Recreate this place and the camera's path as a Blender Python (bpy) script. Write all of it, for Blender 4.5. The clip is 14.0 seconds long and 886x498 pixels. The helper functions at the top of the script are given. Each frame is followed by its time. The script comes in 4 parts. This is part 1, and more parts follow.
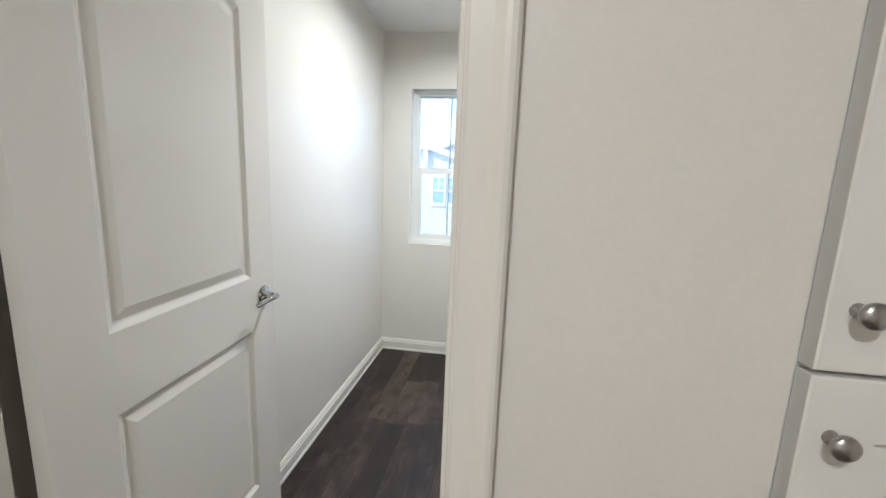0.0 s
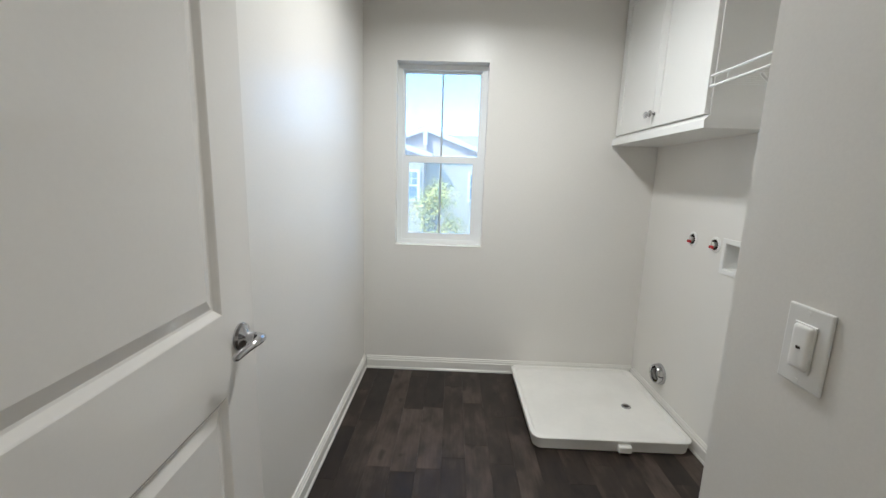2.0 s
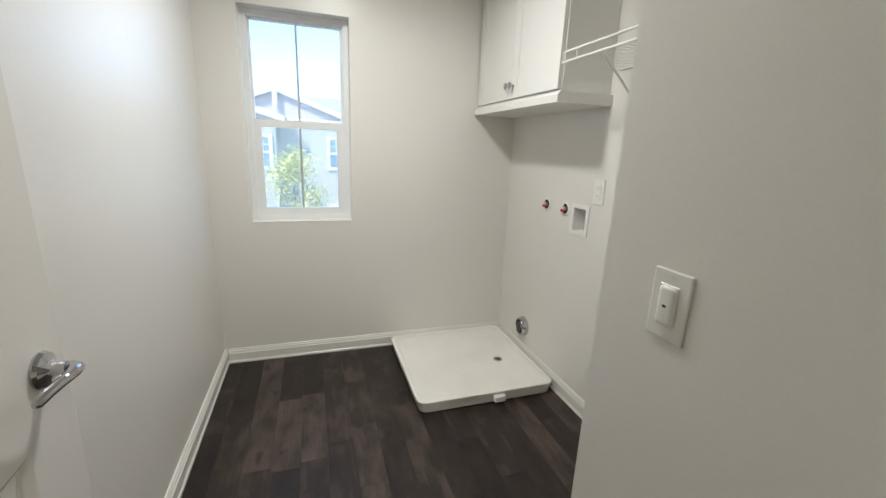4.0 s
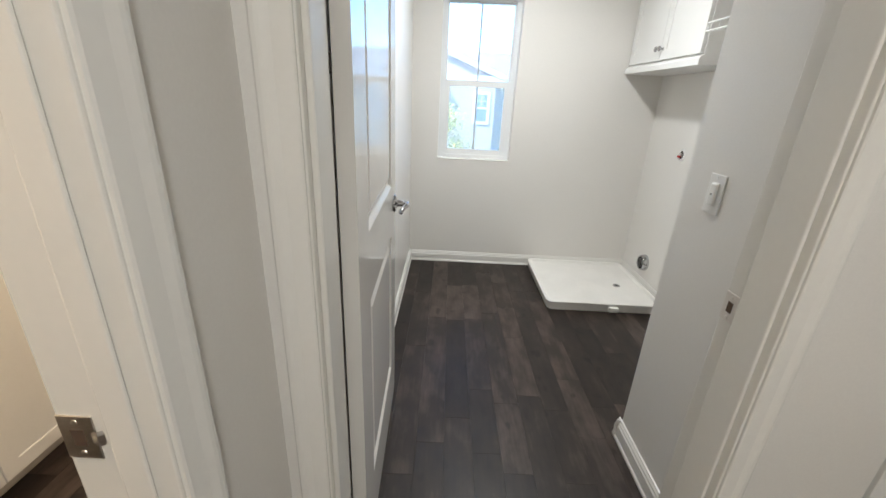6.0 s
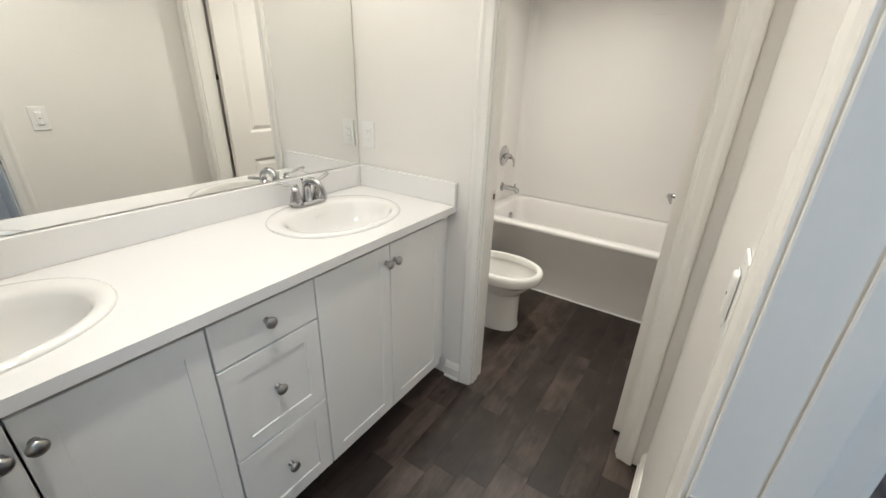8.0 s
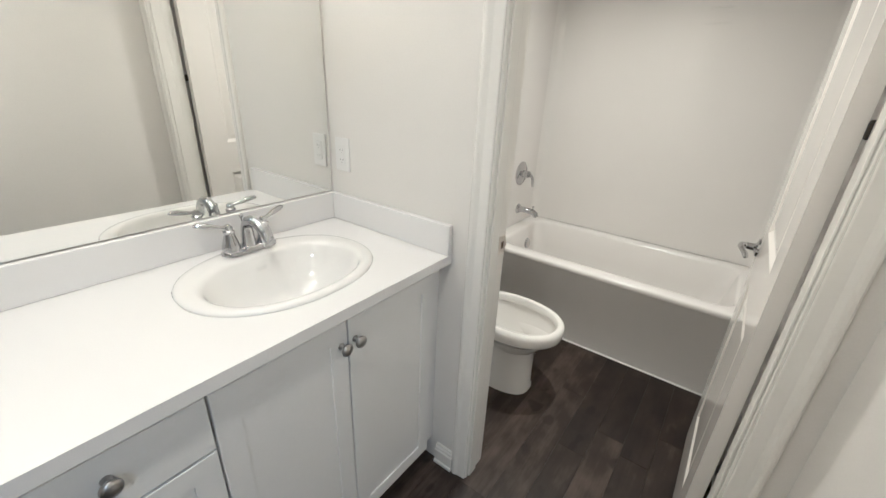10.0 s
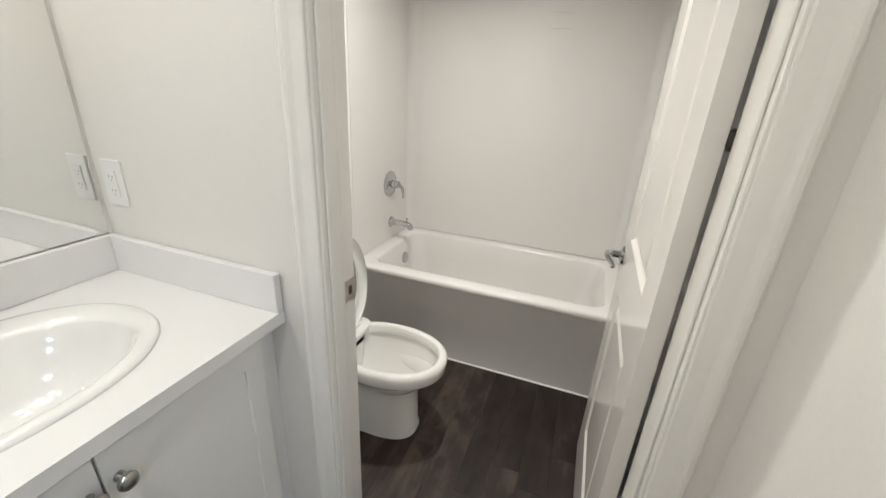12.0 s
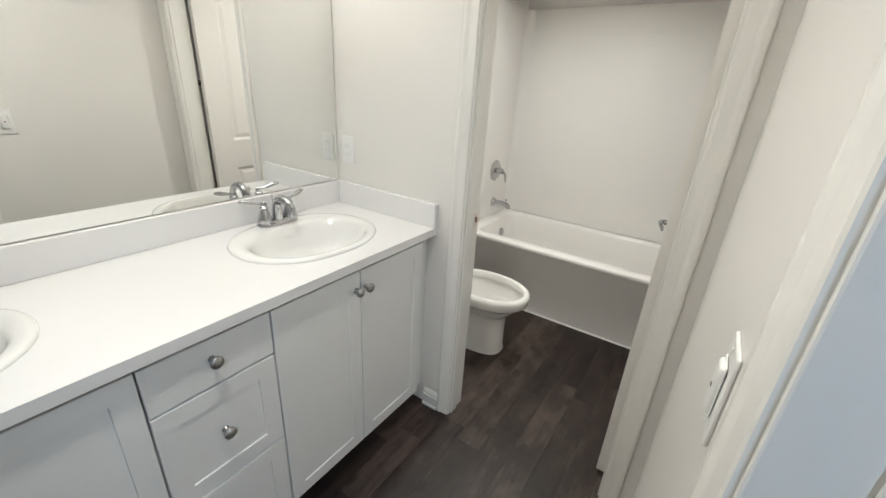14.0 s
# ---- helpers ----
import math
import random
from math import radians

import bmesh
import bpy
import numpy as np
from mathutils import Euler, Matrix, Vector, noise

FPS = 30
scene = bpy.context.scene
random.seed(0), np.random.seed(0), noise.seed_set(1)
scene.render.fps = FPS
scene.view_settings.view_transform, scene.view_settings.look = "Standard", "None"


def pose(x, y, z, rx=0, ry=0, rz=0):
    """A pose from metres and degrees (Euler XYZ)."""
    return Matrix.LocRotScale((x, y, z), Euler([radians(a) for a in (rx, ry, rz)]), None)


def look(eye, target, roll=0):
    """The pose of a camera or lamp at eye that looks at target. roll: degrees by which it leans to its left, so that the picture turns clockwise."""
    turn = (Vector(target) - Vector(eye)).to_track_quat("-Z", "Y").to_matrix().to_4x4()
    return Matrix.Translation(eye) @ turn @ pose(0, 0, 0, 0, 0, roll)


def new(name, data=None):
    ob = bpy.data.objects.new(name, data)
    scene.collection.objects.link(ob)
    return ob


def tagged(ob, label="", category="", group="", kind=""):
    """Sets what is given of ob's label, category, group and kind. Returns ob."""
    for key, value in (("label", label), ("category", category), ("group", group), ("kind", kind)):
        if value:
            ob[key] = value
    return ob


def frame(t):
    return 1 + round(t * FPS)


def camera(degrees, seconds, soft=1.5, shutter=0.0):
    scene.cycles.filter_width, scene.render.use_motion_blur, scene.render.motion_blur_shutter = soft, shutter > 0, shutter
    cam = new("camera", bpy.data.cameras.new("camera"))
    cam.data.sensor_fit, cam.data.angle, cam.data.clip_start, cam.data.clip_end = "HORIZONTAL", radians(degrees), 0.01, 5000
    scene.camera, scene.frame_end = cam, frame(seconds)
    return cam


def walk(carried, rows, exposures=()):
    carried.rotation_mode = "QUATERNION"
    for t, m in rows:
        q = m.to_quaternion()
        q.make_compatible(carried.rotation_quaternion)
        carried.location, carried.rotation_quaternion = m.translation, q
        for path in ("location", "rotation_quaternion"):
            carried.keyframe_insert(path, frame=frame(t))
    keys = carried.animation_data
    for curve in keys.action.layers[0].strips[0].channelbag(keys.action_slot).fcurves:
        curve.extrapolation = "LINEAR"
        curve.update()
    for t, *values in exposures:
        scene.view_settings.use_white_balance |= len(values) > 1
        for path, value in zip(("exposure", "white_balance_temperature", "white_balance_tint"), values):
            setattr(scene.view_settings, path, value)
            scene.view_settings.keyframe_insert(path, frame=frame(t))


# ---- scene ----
cam = camera(96.2, 14.0)
PATH = [
    (0, (0.111, 0.166, 1.312), (-0.177, 2.116, 0.974), 2.2),
    (0.5, (-0.009, 0.248, 1.304), (-0.39, 2.179, 0.951), 1.9),
    (1, (-0.12, 0.357, 1.3), (-0.493, 2.288, 0.941), 1.7),
    (1.5, (-0.177, 0.445, 1.286), (-0.442, 2.394, 0.929), 1.7),
    (2, (-0.218, 0.545, 1.27), (-0.259, 2.513, 0.916), 1.8),
    (2.5, (-0.251, 0.659, 1.26), (-0.007, 2.611, 0.902), 1.9),
    (2.7, (-0.268, 0.7, 1.26), (0.094, 2.633, 0.895), 2.0),
    (3.2, (-0.276, 0.738, 1.261), (0.261, 2.624, 0.87), 2.1),
    (3.8, (-0.257, 0.672, 1.275), (0.362, 2.517, 0.814), 2.2),
    (4.4, (-0.25, 0.521, 1.289), (0.33, 2.356, 0.745), 2.3),
    (5, (-0.298, 0.323, 1.293), (0.136, 2.177, 0.68), 2.5),
    (5.5, (-0.393, 0.106, 1.287), (-0.163, 1.977, 0.62), 2.7),
    (6, (-0.49, -0.055, 1.28), (-0.494, 1.813, 0.566), 2.8),
    (6.5, (-0.629, -0.116, 1.302), (-0.88, 1.718, 0.545), 2.9),
    (7, (-0.766, -0.108, 1.318), (-1.306, 1.651, 0.535), 2.8),
    (7.5, (-0.891, -0.117, 1.352), (-1.699, 1.532, 0.56), 2.5),
    (8, (-0.955, -0.143, 1.368), (-1.965, 1.39, 0.575), 1.9),
    (8.6, (-1.022, -0.094, 1.377), (-2.152, 1.353, 0.584), 1.7),
    (9.2, (-1.088, 0.057, 1.378), (-2.239, 1.489, 0.587), 2.1),
    (9.8, (-1.139, 0.238, 1.375), (-2.246, 1.707, 0.589), 2.5),
    (10.3, (-1.157, 0.362, 1.375), (-2.199, 1.879, 0.594), 2.7),
    (10.5, (-1.159, 0.41, 1.376), (-2.166, 1.953, 0.597), 2.7),
    (11, (-1.155, 0.534, 1.369), (-2.033, 2.159, 0.602), 2.8),
    (11.5, (-1.169, 0.6, 1.374), (-1.901, 2.301, 0.619), 2.9),
    (12, (-1.18, 0.579, 1.376), (-1.799, 2.328, 0.628), 3.1),
    (12.5, (-1.191, 0.485, 1.372), (-1.771, 2.247, 0.625), 3.3),
    (13, (-1.17, 0.326, 1.393), (-1.809, 2.067, 0.646), 3.5),
    (13.5, (-1.083, 0.143, 1.399), (-1.872, 1.819, 0.645), 3.6),
    (14, (-0.958, -0.012, 1.405), (-1.964, 1.538, 0.638), 3.6),
]
EYES = [(t, look(eye, target, roll)) for t, eye, target, roll in PATH]
EXPOSURES = [(0.0, 3.2, 5700, 7), (1.0, 3.02, 5750, 7), (2.7, 2.86, 5750, 7), (5.2, 2.98, 6300, 8), (6.0, 3.15, 5800, 8),
             (6.6, 3.18, 5400, 9), (7.2, 2.9, 4850, 7), (7.8, 2.84, 4580, 4), (10.3, 2.75, 4450, 4), (14.0, 2.75, 4430, 3)]
walk(cam, EYES, EXPOSURES)

# ---- world, sun, lamps ----
world = bpy.data.worlds.new("sky")
scene.world = world
world.use_nodes = True
wn = world.node_tree
wn.nodes.clear()
sky = wn.nodes.new("ShaderNodeTexSky")
sky.sky_type, sky.sun_disc = "NISHITA", False
sky.sun_elevation, sky.sun_rotation = radians(44.7), radians(225)
sky.air_density, sky.dust_density, sky.ozone_density = 1.0, 0.0, 4.0
wbg = wn.nodes.new("ShaderNodeBackground")
wbg.inputs["Strength"].default_value = 0.095
wout = wn.nodes.new("ShaderNodeOutputWorld")
blue = wn.nodes.new("ShaderNodeVectorMath")
blue.operation = "MULTIPLY"
blue.inputs[1].default_value = (0.76, 0.92, 1.05)
wn.links.new(sky.outputs[0], blue.inputs[0])
wn.links.new(blue.outputs[0], wbg.inputs[0])
wn.links.new(wbg.outputs[0], wout.inputs[0])

sun = new("sun", bpy.data.lights.new("sun", "SUN"))
sun.data.energy, sun.data.angle, sun.data.color = 1.1, radians(0.5), (1.0, 0.95, 0.88)
sun.matrix_world = look((-10, -10, 14), (0, 0, 0))


def lamp(name, place, watts, colour, radius):
    ob = new(name, bpy.data.lights.new(name, "POINT"))
    ob.data.energy, ob.data.color, ob.data.shadow_soft_size = watts, colour, radius
    ob.location = place
    return ob


def downlight(name, place, watts, colour, size, spread):
    """A round recessed lamp in the ceiling that shines downwards."""
    ob = new(name, bpy.data.lights.new(name, "AREA"))
    ob.data.shape, ob.data.size, ob.data.spread = "DISK", size, radians(spread)
    ob.data.energy, ob.data.color = watts, colour
    ob.location = place
    return ob


WARM, SOFT, PALE = (1.0, 0.73, 0.455), (1.0, 0.94, 0.85), (1.0, 0.92, 0.81)
for vy, watts in ((0.50, 0.60), (0.70, 0.60), (0.90, 0.60), (-0.28, 0.26), (-0.02, 0.26)):
    lamp("vanity_bulb", (-2.17, vy, 2.12), watts, WARM, 0.035)
# added fill with no known fixture, brightens the vanity fronts and floor
downlight("bathroom_fill", (-1.42, 0.15, 2.295), 1.30, WARM, 0.14, 140)
downlight("toilet_room_light", (-1.67, 1.91, 2.295), 2.5, WARM, 0.10, 142)
# added fill, in place of the unseen source that lights the hall
downlight("hall_fill", (-0.20, -0.75, 2.295), 2.2, PALE, 0.20, 170)
downlight("laundry_light", (-0.08, 2.12, 2.295), 2.3, SOFT, 0.16, 164)


# ---- materials ----
def material(name, colour, rough=0.5, metal=0.0, grain=0.0, scale=60.0, bump=0.0, stain=0.0, stain_scale=3.0, random_part=0.0,
             stretch=(1, 1, 1), coat=0.0, transmission=0.0, alpha=1.0):
    """Principled paint with grain, large stains and fine relief, all in metres."""
    m = bpy.data.materials.new(name)
    m.use_nodes = True
    nt = m.node_tree
    p = nt.nodes["Principled BSDF"]
    p.inputs["Base Color"].default_value = (*colour, 1)
    p.inputs["Roughness"].default_value = rough
    p.inputs["Metallic"].default_value = metal
    p.inputs["Coat Weight"].default_value = coat
    p.inputs["Coat Roughness"].default_value = 0.08
    p.inputs["Transmission Weight"].default_value = transmission
    co = nt.nodes.new("ShaderNodeTexCoord")
    mp = nt.nodes.new("ShaderNodeMapping")
    mp.inputs["Scale"].default_value = stretch
    nt.links.new(co.outputs["Object"], mp.inputs["Vector"])
    fine = nt.nodes.new("ShaderNodeTexNoise")
    fine.inputs["Scale"].default_value, fine.inputs["Detail"].default_value = scale, 5.0
    nt.links.new(mp.outputs[0], fine.inputs["Vector"])
    last = None
    if grain or stain or random_part:
        big = nt.nodes.new("ShaderNodeTexNoise")
        big.inputs["Scale"].default_value, big.inputs["Detail"].default_value = stain_scale, 3.0
        nt.links.new(mp.outputs[0], big.inputs["Vector"])
        value = None
        for node, amount in ((fine, grain), (big, stain)):
            mr = nt.nodes.new("ShaderNodeMapRange")
            mr.inputs["From Min"].default_value, mr.inputs["From Max"].default_value = 0.3, 0.7
            mr.inputs["To Min"].default_value, mr.inputs["To Max"].default_value = 1 - amount, 1 + amount
            nt.links.new(node.outputs["Fac"], mr.inputs["Value"])
            if value is None:
                value = mr.outputs[0]
            else:
                mul = nt.nodes.new("ShaderNodeMath")
                mul.operation = "MULTIPLY"
                nt.links.new(value, mul.inputs[0])
                nt.links.new(mr.outputs[0], mul.inputs[1])
                value = mul.outputs[0]
        if random_part:
            info = nt.nodes.new("ShaderNodeObjectInfo")
            mr = nt.nodes.new("ShaderNodeMapRange")
            mr.inputs["To Min"].default_value, mr.inputs["To Max"].default_value = 1 - random_part, 1 + random_part
            nt.links.new(info.outputs["Random"], mr.inputs["Value"])
            mul = nt.nodes.new("ShaderNodeMath")
            mul.operation = "MULTIPLY"
            nt.links.new(value, mul.inputs[0])
            nt.links.new(mr.outputs[0], mul.inputs[1])
            value = mul.outputs[0]
        vm = nt.nodes.new("ShaderNodeVectorMath")
        vm.operation = "SCALE"
        vm.inputs[0].default_value = colour
        nt.links.new(value, vm.inputs["Scale"])
        nt.links.new(vm.outputs[0], p.inputs["Base Color"])
    if bump:
        bp = nt.nodes.new("ShaderNodeBump")
        bp.inputs["Strength"].default_value, bp.inputs["Distance"].default_value = bump, 0.001
        nt.links.new(fine.outputs["Fac"], bp.inputs["Height"])
        nt.links.new(bp.outputs[0], p.inputs["Normal"])
    return m


def plank_material():
    """Dark grey-brown vinyl planks: a shade for each plank, long grain, blotches and knots."""
    m = material("dark_plank", (0.06, 0.05, 0.045), 0.42)
    nt = m.node_tree
    p = nt.nodes["Principled BSDF"]
    co = nt.nodes.new("ShaderNodeTexCoord")
    info = nt.nodes.new("ShaderNodeObjectInfo")
    shift = nt.nodes.new("ShaderNodeVectorMath")
    shift.operation = "SCALE"
    shift.inputs[0].default_value = (31.0, 17.0, 7.0)
    nt.links.new(info.outputs["Random"], shift.inputs["Scale"])
    add = nt.nodes.new("ShaderNodeVectorMath")
    nt.links.new(co.outputs["Object"], add.inputs[0])
    nt.links.new(shift.outputs[0], add.inputs[1])

    def noise_at(stretch, scale, detail=6.0, rough=0.6):
        mp = nt.nodes.new("ShaderNodeMapping")
        mp.inputs["Scale"].default_value = stretch
        nt.links.new(add.outputs[0], mp.inputs["Vector"])
        n = nt.nodes.new("ShaderNodeTexNoise")
        n.inputs["Scale"].default_value, n.inputs["Detail"].default_value, n.inputs["Roughness"].default_value = scale, detail, rough
        nt.links.new(mp.outputs[0], n.inputs["Vector"])
        return n.outputs["Fac"]

    grain = noise_at((14, 0.9, 1), 6.0)
    blotch = noise_at((2.0, 0.9, 1), 6.5, 4.0, 0.55)
    knot = noise_at((1.5, 0.9, 1), 9.0, 1.0, 0.4)
    p.inputs["Specular IOR Level"].default_value = 0.36
    ramp = nt.nodes.new("ShaderNodeValToRGB")
    e = ramp.color_ramp.elements
    e[0].position, e[0].color = 0.0, (0.010, 0.0075, 0.0068, 1)
    e[1].position, e[1].color = 1.0, (0.100, 0.074, 0.060, 1)
    mid = ramp.color_ramp.elements.new(0.5)
    mid.color = (0.030, 0.0215, 0.0170, 1)

    def math_node(op, a, b):
        n = nt.nodes.new("ShaderNodeMath")
        n.operation = op
        for i, v in enumerate((a, b)):
            if isinstance(v, float):
                n.inputs[i].default_value = v
            else:
                nt.links.new(v, n.inputs[i])
        return n.outputs[0]

    a = math_node("MULTIPLY", grain, 0.55)
    b = math_node("MULTIPLY", blotch, 1.25)
    c = math_node("MULTIPLY", info.outputs["Random"], 0.52)
    total = math_node("SUBTRACT", math_node("ADD", math_node("ADD", a, b), c), 0.645)
    dark = nt.nodes.new("ShaderNodeMapRange")
    dark.inputs["From Min"].default_value, dark.inputs["From Max"].default_value = 0.66, 0.74
    dark.inputs["To Min"].default_value, dark.inputs["To Max"].default_value = 0.0, 0.30
    nt.links.new(knot, dark.inputs["Value"])
    nt.links.new(math_node("SUBTRACT", total, dark.outputs[0]), ramp.inputs["Fac"])
    nt.links.new(ramp.outputs[0], p.inputs["Base Color"])
    rr = nt.nodes.new("ShaderNodeMapRange")
    rr.inputs["To Min"].default_value, rr.inputs["To Max"].default_value = 0.34, 0.54
    nt.links.new(grain, rr.inputs["Value"])
    nt.links.new(rr.outputs[0], p.inputs["Roughness"])
    bp = nt.nodes.new("ShaderNodeBump")
    bp.inputs["Strength"].default_value, bp.inputs["Distance"].default_value = 0.25, 0.0008
    nt.links.new(grain, bp.inputs["Height"])
    nt.links.new(bp.outputs[0], p.inputs["Normal"])
    return m


def glass_material():
    m = bpy.data.materials.new("window_glass")
    m.use_nodes = True
    nt = m.node_tree
    p = nt.nodes["Principled BSDF"]
    p.inputs["Base Color"].default_value = (0.95, 0.98, 0.97, 1)
    p.inputs["Roughness"].default_value = 0.0
    p.inputs["IOR"].default_value = 1.45
    p.inputs["Transmission Weight"].default_value = 1.0
    return m


def haze_material():
    """Painted window haze: mostly see-through, the rest a pale veil lit through."""
    m = bpy.data.materials.new("window_haze")
    m.use_nodes = True
    nt = m.node_tree
    out = nt.nodes["Material Output"]
    nt.nodes.remove(nt.nodes["Principled BSDF"])
    clear = nt.nodes.new("ShaderNodeBsdfTransparent")
    veil = nt.nodes.new("ShaderNodeBsdfTranslucent")
    veil.inputs["Color"].default_value = (0.92, 0.78, 0.66, 1)
    mix = nt.nodes.new("ShaderNodeMixShader")
    mix.inputs["Fac"].default_value = 0.15
    nt.links.new(clear.outputs[0], mix.inputs[1])
    nt.links.new(veil.outputs[0], mix.inputs[2])
    nt.links.new(mix.outputs[0], out.inputs["Surface"])
    return m


HAZE = haze_material()
WALL = material("wall_paint", (0.77, 0.745, 0.70), 0.34, grain=0.015, scale=220, bump=0.12, stain=0.012, stain_scale=1.6)
CEIL = material("ceiling_paint", (0.80, 0.79, 0.76), 0.7, grain=0.02, scale=160, bump=0.3)
TRIM = material("trim_paint", (0.80, 0.78, 0.73), 0.26, grain=0.008, scale=90, bump=0.02, stain=0.008)
DOOR = material("door_paint", (0.80, 0.77, 0.72), 0.11, grain=0.008, scale=140, bump=0.02, stain=0.008)
CAB = material("cabinet_white", (0.80, 0.79, 0.76), 0.32, grain=0.008, scale=120, bump=0.03, stain=0.01)
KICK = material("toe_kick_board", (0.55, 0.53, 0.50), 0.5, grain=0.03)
COUNTER = material("white_solid_top", (0.79, 0.775, 0.755), 0.22, grain=0.012, scale=400, stain=0.008)
PORCELAIN = material("white_porcelain", (0.80, 0.785, 0.75), 0.07, coat=0.4, stain=0.008)
ACRYLIC = material("white_acrylic", (0.82, 0.80, 0.77), 0.14, coat=0.3, bump=0.02, scale=6, stain=0.008)
CHROME = material("chrome", (0.52, 0.52, 0.53), 0.03, 1.0, grain=0.01)
NICKEL = material("satin_nickel", (0.46, 0.45, 0.44), 0.30, 1.0, grain=0.04, scale=200)
STEEL = material("strike_steel", (0.72, 0.68, 0.63), 0.30, 1.0, grain=0.06, scale=200)
DARK = material("dark_hole", (0.03, 0.025, 0.02), 0.8)
BRONZE = material("dark_hinge", (0.05, 0.042, 0.036), 0.45, 0.6, grain=0.1, scale=200)
SLOT = material("outlet_slot", (0.16, 0.15, 0.14), 0.7)
LATCH = material("bare_wood_hole", (0.09, 0.055, 0.035), 0.8)
RED = material("red_valve", (0.45, 0.02, 0.02), 0.4)
VINYL = material("window_vinyl", (0.84, 0.85, 0.84), 0.35, stain=0.01)
MUNTIN = material("grey_muntin", (0.45, 0.48, 0.48), 0.4)
GLASS = glass_material()
MIRROR = material("mirror_silver", (0.865, 0.87, 0.855), 0.0, 1.0)
PLASTIC = material("white_plastic", (0.82, 0.81, 0.78), 0.30, stain=0.008)
PAN = material("pan_plastic", (0.84, 0.82, 0.77), 0.30, grain=0.01, scale=50, stain=0.035, stain_scale=5, bump=0.1)
WIRE = material("white_wire", (0.82, 0.82, 0.80), 0.35)
CAULK = material("caulk", (0.82, 0.81, 0.78), 0.4)
PLANK = plank_material()
SUBFLOOR = material("subfloor", (0.05, 0.045, 0.04), 0.9, grain=0.1)
STUCCO_A = material("stucco_greige", (0.38, 0.34, 0.26), 0.9, grain=0.06, scale=30, bump=0.6, stain=0.05, stain_scale=0.6)
STUCCO_B = material("stucco_tan", (0.46, 0.36, 0.31), 0.9, grain=0.06, scale=30, bump=0.6, stain=0.05, stain_scale=0.6)
FASCIA = material("fascia_white", (0.60, 0.59, 0.57), 0.6, stain=0.03)
TILE = material("roof_tile", (0.40, 0.37, 0.34), 0.85, grain=0.15, scale=8, stain=0.12, stain_scale=1.2)
PANE_FAR = material("far_pane", (0.16, 0.22, 0.24), 0.08, stain=0.1)
BARK = material("bark", (0.16, 0.12, 0.09), 0.9, grain=0.25, scale=20, bump=0.6)
LEAF = material("leaf", (0.50, 0.46, 0.10), 0.55, grain=0.25, scale=6, stain=0.25, stain_scale=1.5)
LAWN = material("pale_paving", (0.42, 0.41, 0.38), 0.9, grain=0.15, scale=3, stain=0.2, stain_scale=0.15)
PRINT = material("grey_print", (0.66, 0.65, 0.63), 0.5)


# ---- mesh helpers ----
def link(name, bm, mat, parent=None, label="", smooth=None):
    me = bpy.data.meshes.new(name)
    bmesh.ops.recalc_face_normals(bm, faces=bm.faces)
    bm.to_mesh(me)
    bm.free()
    me.materials.append(mat)
    ob = new(name, me)
    if parent is not None:
        ob.parent = parent
    if label:
        ob["label"] = label
    if smooth is not None:
        me.shade_smooth()
        if smooth < 180:
            me.set_sharp_from_angle(angle=radians(smooth))
    return ob


part = link


def thing(name, place, label, category, group="", kind="", turn=0.0):
    ob = new(name)
    ob.empty_display_size = 0.05
    ob.matrix_world = pose(*place, 0, 0, turn)
    return tagged(ob, label, category, group, kind)


def box(lo, hi, bevel=0.0, bm=None, seg=2):
    """A box between two corners, its edges rounded, added to bm."""
    bm = bm or bmesh.new()
    x0, y0, z0 = lo
    x1, y1, z1 = hi
    vs = [bm.verts.new(p) for p in ((x0, y0, z0), (x1, y0, z0), (x1, y1, z0), (x0, y1, z0), (x0, y0, z1), (x1, y0, z1), (x1, y1, z1), (x0, y1, z1))]
    fs = [bm.faces.new([vs[i] for i in q]) for q in ((3, 2, 1, 0), (4, 5, 6, 7), (0, 1, 5, 4), (1, 2, 6, 5), (2, 3, 7, 6), (3, 0, 4, 7))]
    if bevel:
        es = list({e for f in fs for e in f.edges})
        bmesh.ops.bevel(bm, geom=es, offset=bevel, segments=seg, affect="EDGES", profile=0.5)
    return bm


def boxes(*spans):
    bm = bmesh.new()
    for lo, hi in spans:
        box(lo, hi, bm=bm)
    return bm


def loft(rings, close_first=True, close_last=True, bm=None):
    """Skin a list of rings of equally many points."""
    bm = bm or bmesh.new()
    vr = [[bm.verts.new(p) for p in ring] for ring in rings]
    n = len(vr[0])
    for a, b in zip(vr, vr[1:]):
        for i in range(n):
            j = (i + 1) % n
            bm.faces.new((a[i], a[j], b[j], b[i]))
    if close_first:
        bm.faces.new(vr[0][::-1])
    if close_last:
        bm.faces.new(vr[-1])
    return bm


def rounded(cx, cy, hx, hy, r, z, k=6):
    """A rounded rectangle as a ring of points."""
    pts = []
    r = min(r, hx, hy)
    for q, (sx, sy) in enumerate(((1, 1), (-1, 1), (-1, -1), (1, -1))):
        for i in range(k + 1):
            a = radians(90 * q + 90 * i / k)
            pts.append((cx + sx * (hx - r) + r * math.cos(a), cy + sy * (hy - r) + r * math.sin(a), z))
    return pts


def oval(cx, cy, hx, hy, z, n=48, power=2.0):
    pts = []
    for i in range(n):
        a = 2 * math.pi * i / n
        c, s = math.cos(a), math.sin(a)
        pts.append((cx + hx * math.copysign(abs(c) ** (2 / power), c), cy + hy * math.copysign(abs(s) ** (2 / power), s), z))
    return pts


